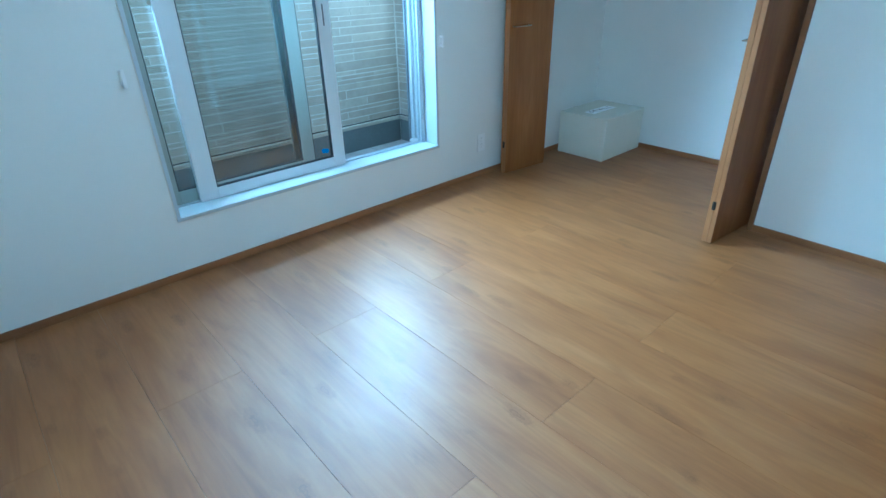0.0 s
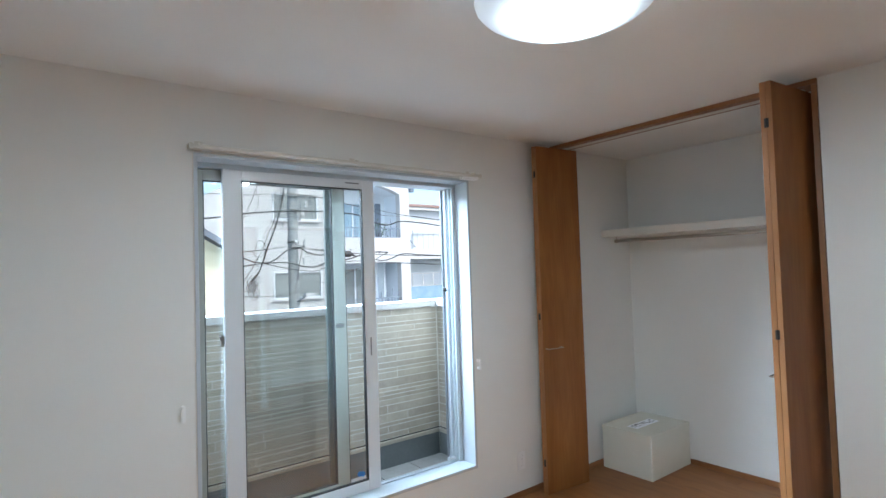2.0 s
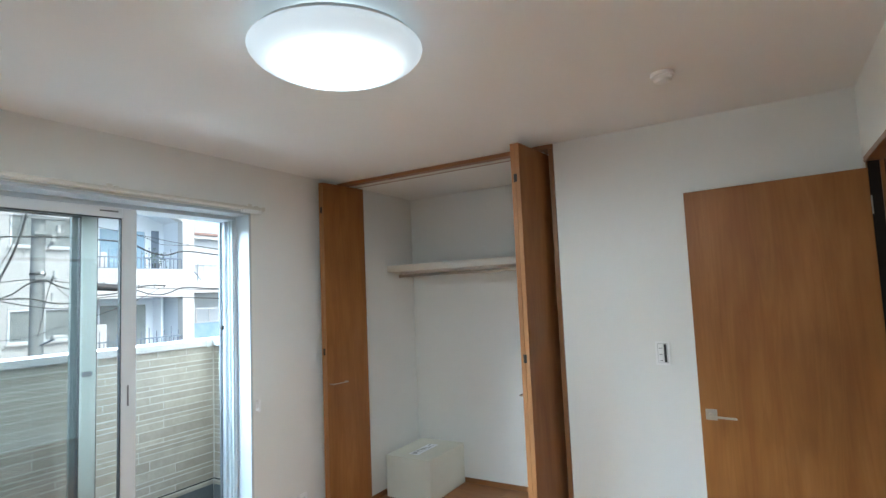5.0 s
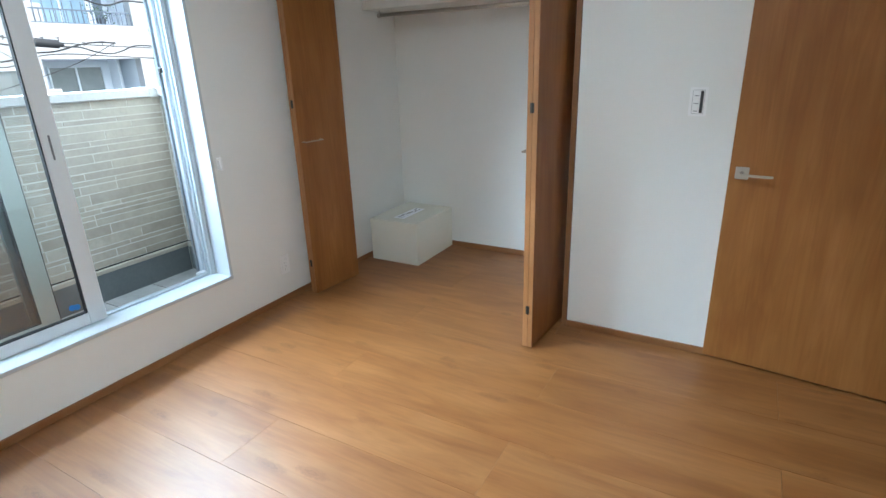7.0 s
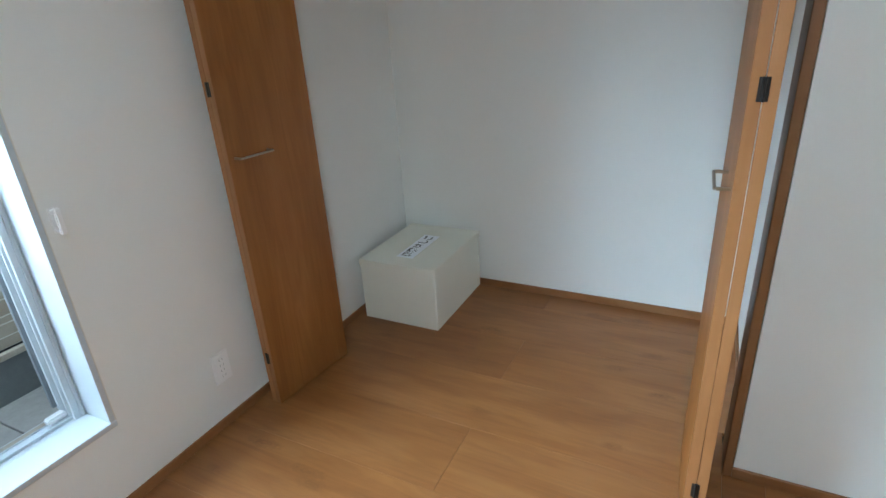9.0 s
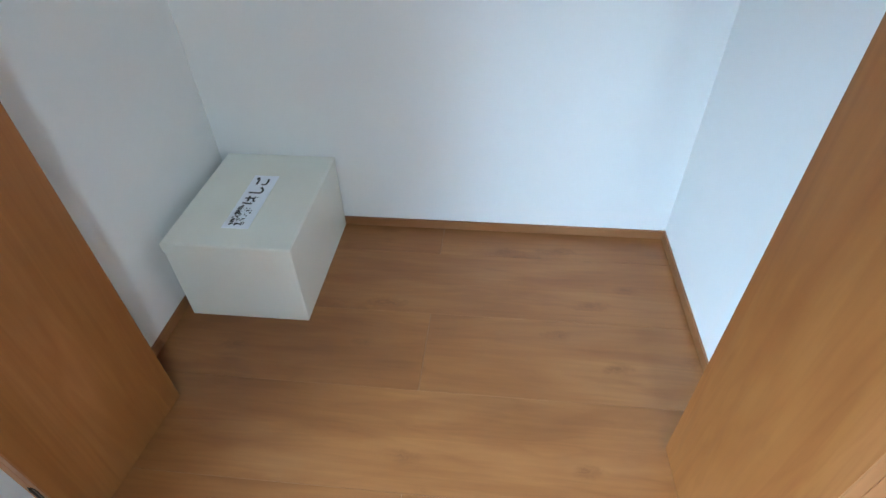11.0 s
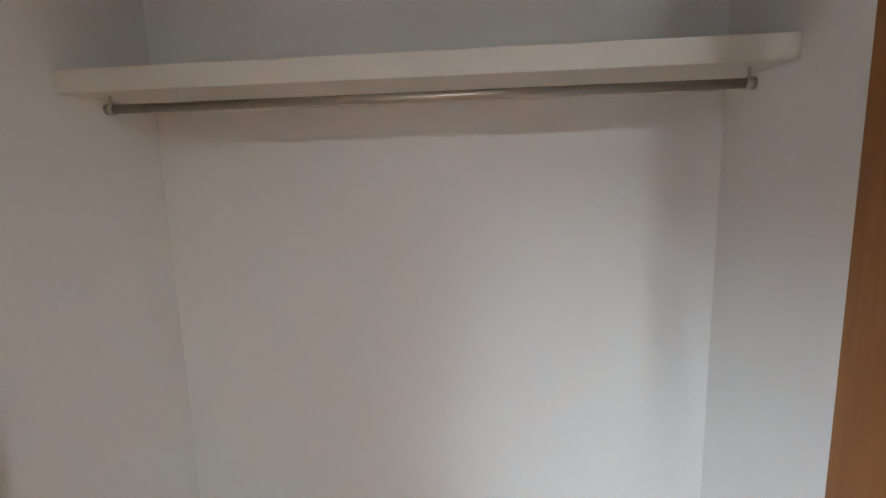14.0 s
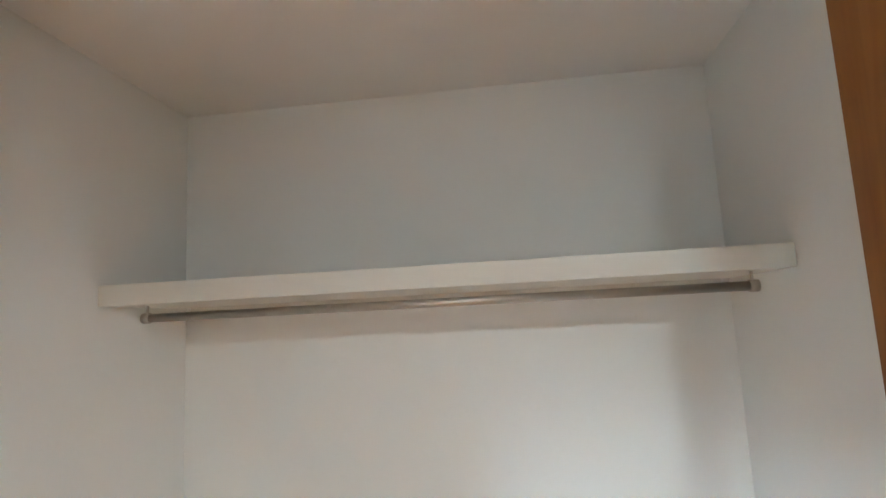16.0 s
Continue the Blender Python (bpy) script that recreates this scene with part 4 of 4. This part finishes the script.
part("slab", box_bm((NX - 1.39, NX, 12.6, 22, -1.0, -0.6)), OUTWALL, nei)
for y in (12.7, 18.5, 21.4):
    part("pillar", box_bm((NX - 0.3, NX - 0.05, y, y + 0.25, GZ, 1.975)), OUTWALL, nei)
part("inner_wall", box_bm((NX - 1.39, NX - 1.3, 12.6, 22, -0.6, 1.97)), OUTWALL2, nei)
railing(nei, NX - 0.03, 13.0, 19, 2.36, 3.2, 0.3, OUTWALL2, 0.012)
part("brace", merged(rod_bm((NX, 13.15, 3.15), (NX, 13.75, 2.5), 0.018, 8), rod_bm((NX, 13.3, 3.3), (NX, 13.3, 2.5), 0.012, 8), rod_bm((NX, 13.6, 3.3), (NX, 13.6, 2.5), 0.012, 8)), OUTMETAL, nei)
railing(nei, NX - 0.03, 12.96, 15.3, 0.75, 1.34, 0.55, OUTWALL, 0.018)
part("railing_panel", box_bm((NX - 0.06, NX - 0.05, 12.96, 19, -0.05, 0.74)), BLUEDOOR, nei)
part("stair_rail", merged(rod_bm((NX + 0.05, 15.2, 1.32), (NX + 0.05, 16.6, 2.2), 0.03, 8), rod_bm((NX + 0.05, 15.2, 0.8), (NX + 0.05, 16.6, 1.7), 0.03, 8)), OUTWALL, nei)

hs = thing("small_house", "cream yellow house with a dark tiled gable roof", "building")
part("wall", box_bm((-14, -9.0, -2.5, 2.39, GZ, 1.95)), YELLOWW, hs)
rf = bmesh.new()
pr = [(2.62, 1.80), (2.62, 1.90), (-0.1, 3.6), (-2.9, 1.9), (-2.9, 1.8), (-0.1, 3.48)]
fr = [rf.verts.new((-8.7, y, z)) for y, z in pr]
bk = [rf.verts.new((-14.3, y, z)) for y, z in pr]
rf.faces.new(fr)
rf.faces.new(bk[::-1])
for i in range(6):
    rf.faces.new((fr[i], bk[i], bk[(i + 1) % 6], fr[(i + 1) % 6]))
bmesh.ops.recalc_face_normals(rf, faces=rf.faces)
part("roof", rf, ROOFD, hs)
gb = bmesh.new()
pts = [(2.39, 1.95), (-0.1, 3.47), (-2.5, 1.95)]
fr = [gb.verts.new((-9.0, y, z)) for y, z in pts]
bk = [gb.verts.new((-9.2, y, z)) for y, z in pts]
gb.faces.new(fr)
gb.faces.new(bk[::-1])
for i in range(3):
    gb.faces.new((fr[i], bk[i], bk[(i + 1) % 3], fr[(i + 1) % 3]))
bmesh.ops.recalc_face_normals(gb, faces=gb.faces)
part("gable", gb, YELLOWW, hs)

# pole and wires
QX, QY = -13.5, 5.36
pole = thing("utility_pole", "grey concrete utility pole with fittings", "utility pole")
part("mast", rod_bm((QX, QY, GZ), (QX, QY, 8.0), 0.15, 20, 0.11), CONCRETE, pole)
for z, w in ((3.52, 0.9), (3.18, 0.5), (2.2, 0.4)):
    part("cross_arm", box_bm((QX + 0.13, QX + 0.2, QY - w * 0.3, QY + w * 0.7, z, z + 0.06)), CONCRETE, pole)
for z, dy in ((3.24, 0.3), (3.02, 0.2), (2.24, 0.25), (1.75, 0.22)):
    part("insulator", rod_bm((QX + 0.2, QY + dy, z), (QX + 0.2, QY + dy, z + 0.16), 0.045, 10), OUTWALL, pole)
part("brace", rod_bm((QX + 0.15, QY + 0.12, 2.9), (QX + 0.15, QY + 0.45, 3.3), 0.03, 8), CONCRETE, pole)
part("step_band", rod_bm((QX, QY, 2.3), (QX, QY, 2.36), 0.152, 20), CABLE, pole)
for z in (2.2, 2.32):
    part("sign_plate", box_bm((QX + 0.15, QX + 0.157, QY, QY + 0.06, z, z + 0.06)), PAPER, pole)
lampa = part("lamp_arm", rod_bm((QX + 0.1, QY + 0.02, 0.78), (QX + 0.35, QY + 0.2, 0.93), 0.025, 8), OUTMETAL, pole)
part("lamp_head", box_bm((QX + 0.3, QX + 0.5, QY + 0.1, QY + 0.4, 0.92, 1.0), bevel=0.03, seg=2), OUTWALL, lampa)


def wire(points, r):
    """A sagging cable through a few points, as a tube mesh."""
    cu = bpy.data.curves.new("wire", "CURVE")
    cu.dimensions, cu.bevel_depth, cu.bevel_resolution, cu.resolution_u = "3D", r, 1, 6
    sp = cu.splines.new("BEZIER")
    sp.bezier_points.add(len(points) - 1)
    for b, p in zip(sp.bezier_points, points):
        b.co, b.handle_left_type, b.handle_right_type = p, "AUTO", "AUTO"
    o = bpy.data.objects.new("wire_source", cu)
    scene.collection.objects.link(o)
    bpy.context.view_layer.update()
    me = bpy.data.meshes.new_from_object(o)
    bpy.data.objects.remove(o)
    me.materials.clear()
    me.materials.append(CABLE)
    return me


def cable(points, r=0.02):
    ob = tagged(new("overhead_cable", wire(points, r)), "black overhead cable strung along the street", "cable", "overhead cables")
    return ob


WX = QX + 0.25
RUNS = [  # radius, then (y, z) along the street
    (0.024, [(-14, 3.0), (0, 2.75), (3.12, 2.86), (4.39, 3.05), (5.3, 3.12), (6.5, 3.13), (7.22, 3.07), (7.7, 2.89), (8.1, 2.83), (8.5, 2.94), (9.2, 2.93), (10.2, 2.84), (13, 2.7), (22, 2.9)]),
    (0.009, [(-14, 3.6), (3.9, 3.46), (4.6, 3.52), (5.56, 3.56), (6.5, 3.42), (7.3, 3.32), (8.6, 3.15), (10.1, 3.02), (14, 2.9), (22, 3.1)]),
    (0.008, [(6.0, 3.5), (6.9, 3.36), (7.6, 3.24), (7.9, 3.12), (8.3, 3.1), (8.9, 3.12), (9.9, 3.05), (16, 3.0)]),
    (0.013, [(-14, 2.3), (3.1, 2.02), (4.46, 2.12), (5.18, 2.2), (6.08, 2.1), (7.4, 2.0), (12, 1.9), (22, 2.1)]),
    (0.02, [(3.2, 2.06), (3.91, 1.96), (4.3, 1.82), (4.7, 1.84), (5.17, 2.14), (5.4, 2.17), (5.69, 2.04), (5.97, 1.98), (6.3, 2.05), (7.0, 1.95), (7.32, 1.94), (7.62, 1.85), (7.95, 1.81), (8.2, 1.86), (8.54, 1.98), (9.2, 1.96), (12, 1.85), (22, 2.0)]),
    (0.022, [(-14, 1.7), (2.0, 1.58), (3.5, 1.66), (4.44, 1.78), (5.15, 1.79), (5.6, 1.68), (5.9, 1.68), (6.2, 1.8), (6.8, 1.86), (7.34, 2.0), (7.7, 2.05), (8.1, 2.04)]),
    (0.015, [(4.5, 1.79), (5.14, 1.64), (5.58, 1.57), (5.89, 1.57), (6.31, 1.73), (6.76, 1.8), (7.87, 1.76), (10.0, 1.66), (22, 1.7)]),
    (0.01, [(8.06, 2.03), (7.3, 1.67), (6.41, 1.36), (5.56, 1.12), (5.17, 1.01), (4.38, 0.97), (3.6, 1.05)]),
    (0.026, [(5.1, 4.2), (5.02, 3.5), (4.91, 3.02), (4.77, 2.6), (4.6, 2.18), (4.46, 1.77), (4.35, 1.53), (4.18, 1.34)]),
    (0.01, [(5.0, 3.9), (4.94, 3.4), (4.8, 2.9), (4.62, 2.5), (4.4, 2.0), (4.1, 1.5), (3.8, 1.1)]),
    (0.012, [(4.36, 3.7), (4.25, 3.39), (4.13, 3.12), (3.95, 2.78), (3.7, 2.5)]),
    (0.009, [(4.34, 3.6), (4.4, 3.3), (4.28, 3.05), (4.1, 2.95)]),
    (0.01, [(5.1, 3.7), (4.9, 3.62), (4.75, 3.4), (4.95, 3.2)]),
    (0.012, [(5.55, 2.28), (5.45, 1.9), (5.36, 1.4), (5.28, 0.95)]),
    (0.008, [(5.3, 3.1), (5.6, 3.3), (5.9, 3.5), (6.3, 3.48)]),
    (0.01, [(4.2, 2.1), (4.4, 1.95), (4.55, 2.2), (4.4, 2.35), (4.3, 2.1)]),
    (0.008, [(5.5, 2.2), (5.7, 1.95), (5.95, 1.75), (6.2, 1.62)]),
]
for r, run in RUNS:
    cable([(WX, y, z) for y, z in run], 0.85 * r)
for k in range(10):
    y = 4.22 + random.uniform(-0.1, 0.12)
    z = 1.28 + random.uniform(-0.18, 0.2)
    cable([(WX + 0.05, y, z), (WX + 0.05, y + 0.08, z - 0.1), (WX + 0.05, y - 0.02, z - 0.22), (WX + 0.05, y - 0.08, z - 0.1), (WX + 0.05, y + 0.03, z + 0.06)], 0.008)
for y, z in ((4.6, 3.05), (5.1, 3.1), (5.0, 2.75), (5.75, 3.4), (6.35, 2.1), (6.6, 2.1), (6.9, 2.1), (7.4, 2.02), (7.8, 2.04), (8.05, 2.02), (5.9, 2.12), (6.05, 2.1), (4.5, 2.14), (3.3, 2.03), (4.35, 1.7)):
    part("cable_clip", merged(rod_bm((WX, y, z - 0.05), (WX, y + 0.01, z + 0.04), 0.009, 6), rod_bm((WX, y - 0.04, z + 0.02), (WX, y + 0.03, z + 0.035), 0.007, 6)), CABLE, pole)
cl = thing("cable_closure", "dark grey splice closure hanging on the cables", "cable closure")
part("closure_body", rod_bm((WX, 6.38, 2.04), (WX, 6.88, 2.0), 0.085, 12), CABLE, cl)
part("closure_end", rod_bm((WX, 6.28, 2.045), (WX, 6.38, 2.04), 0.045, 10), CABLE, cl)
part("closure_end", rod_bm((WX, 6.88, 2.0), (WX, 6.98, 1.99), 0.045, 10), CABLE, cl)

# ---- floor planks ----
PW, PL, ZG = 0.303, 1.818, 3.190
plank_mesh = {}


def plank(x0, x1, y0, y1, parent, name="plank", mat=FLOOR):
    g = 0.0004
    key = (round(x1 - x0, 3), round(y1 - y0, 3))
    if key not in plank_mesh:
        w, d, c = (x1 - x0) / 2 - g, (y1 - y0) / 2 - g, 0.0003
        bm = bmesh.new()
        lo = [bm.verts.new((sx2 * w, sy2 * d, -0.012)) for sx2, sy2 in ((-1, -1), (1, -1), (1, 1), (-1, 1))]
        mi = [bm.verts.new((sx2 * w, sy2 * d, -c)) for sx2, sy2 in ((-1, -1), (1, -1), (1, 1), (-1, 1))]
        hi = [bm.verts.new((sx2 * (w - c), sy2 * (d - c), 0)) for sx2, sy2 in ((-1, -1), (1, -1), (1, 1), (-1, 1))]
        bm.faces.new(hi)
        bm.faces.new(lo[::-1])
        for i in range(4):
            j = (i + 1) % 4
            bm.faces.new((lo[i], lo[j], mi[j], mi[i]))
            bm.faces.new((mi[i], mi[j], hi[j], hi[i]))
        me = bpy.data.meshes.new(name)
        bm.to_mesh(me)
        bm.free()
        me.materials.append(mat)
        plank_mesh[key] = me
    ob = new(name, plank_mesh[key])
    ob.parent = parent
    ob.location = ((x0 + x1) / 2, (y0 + y1) / 2, 0)


def plank_row(y0, y1, xa, xb, joint):
    x = joint - PL * math.ceil((joint - xa) / PL)
    while x < xb:
        a, b = max(x, xa), min(x + PL, xb)
        if b - a > 0.02:
            plank(a, b, y0, y1, floor)
        x += PL


k = -12
while ZG + PW * k < CY1:
    y0, y1 = ZG + PW * k, ZG + PW * (k + 1)
    joint = -1.85 if k % 2 == 0 else -0.935
    if y0 < YN and y1 > YN:
        plank_row(max(y0, YS), y1, CX0 + 0.001, -1.051, joint)
        plank_row(max(y0, YS), YN, -1.051, XE, joint)
    elif y1 <= YN + 1e-3:
        if y1 > YS:
            plank_row(max(y0, YS), y1, XW, XE if y1 < 2.0 or y1 > 2.95 else 1.42, joint)
    else:
        plank_row(y0, min(y1, CY1), CX0, CX1, joint)
    k += 1
for y in (0.9, 1.203, 1.506, 1.809):
    plank(XE + 0.14, 1.42, y, y + 0.303, floor)
for y in (2.9, 3.2):
    plank(XE + 0.14, 1.42, y, y + 0.3, floor)

# balcony tiles
tile_mesh = bpy.data.meshes.new("tile")
tb = box_bm((-0.145, 0.145, -0.145, 0.145, 0, 0.012), bevel=0.002)
tb.to_mesh(tile_mesh)
tb.free()
tile_mesh.materials.append(TILE)
for i in range(2):
    for j in range(13):
        y = PYN - 0.16 - 0.295 * j
        t_ = new("tile", tile_mesh)
        t_.parent = bfloor
        t_.location = (PX + 0.17 + 0.295 * i, y, 0.145)

# split stone siding
rnd = random.Random(4)
stone_mesh = {}


def stone(length, height, proud):
    key = (round(length, 2), round(height, 3), proud)
    if key not in stone_mesh:
        bm = box_bm((0, 0.0088 + proud * 0.6, -length / 2, length / 2, -height / 2, height / 2))
        for v in bm.verts:
            if v.co.x > 0.0085:
                v.co.y *= 1 - 0.002 / length
                v.co.z *= 1 - 0.0015 / height
        me = bpy.data.meshes.new("stone")
        bm.to_mesh(me)
        bm.free()
        me.materials.append(STONE)
        stone_mesh[key] = me
    return stone_mesh[key]


z = BZ
courses = []
while z < PZ - 0.01:
    h_ = min(rnd.choice((0.028, 0.04, 0.048, 0.06)), PZ - z)
    if PZ - (z + h_) < 0.02:
        h_ = PZ - z
    courses.append((z, h_))
    z += h_
for z, h_ in courses:
    y = PYN
    while y > -0.45:
        L = rnd.choice((0.2, 0.28, 0.36, 0.45, 0.52))
        o = new("stone", stone(L - 0.003, h_ - rnd.choice((0.0025, 0.004, 0.0055)), rnd.choice((0.0, 0.001, 0.002))))
        o.parent = par
        o.location = (PX - 0.012, y - L / 2, z + h_ / 2)
        y -= L
    x = PX + 0.004
    while x < XO - 0.01:
        L = min(rnd.choice((0.15, 0.22, 0.3)), XO - x)
        o = new("stone", stone(L - 0.003, h_ - 0.003, rnd.choice((0.0, 0.001, 0.002))))
        o.parent = par
        o.matrix_basis = pose(x + L / 2, PYN + 0.012, z + h_ / 2, 0, 0, -90)
        x += L
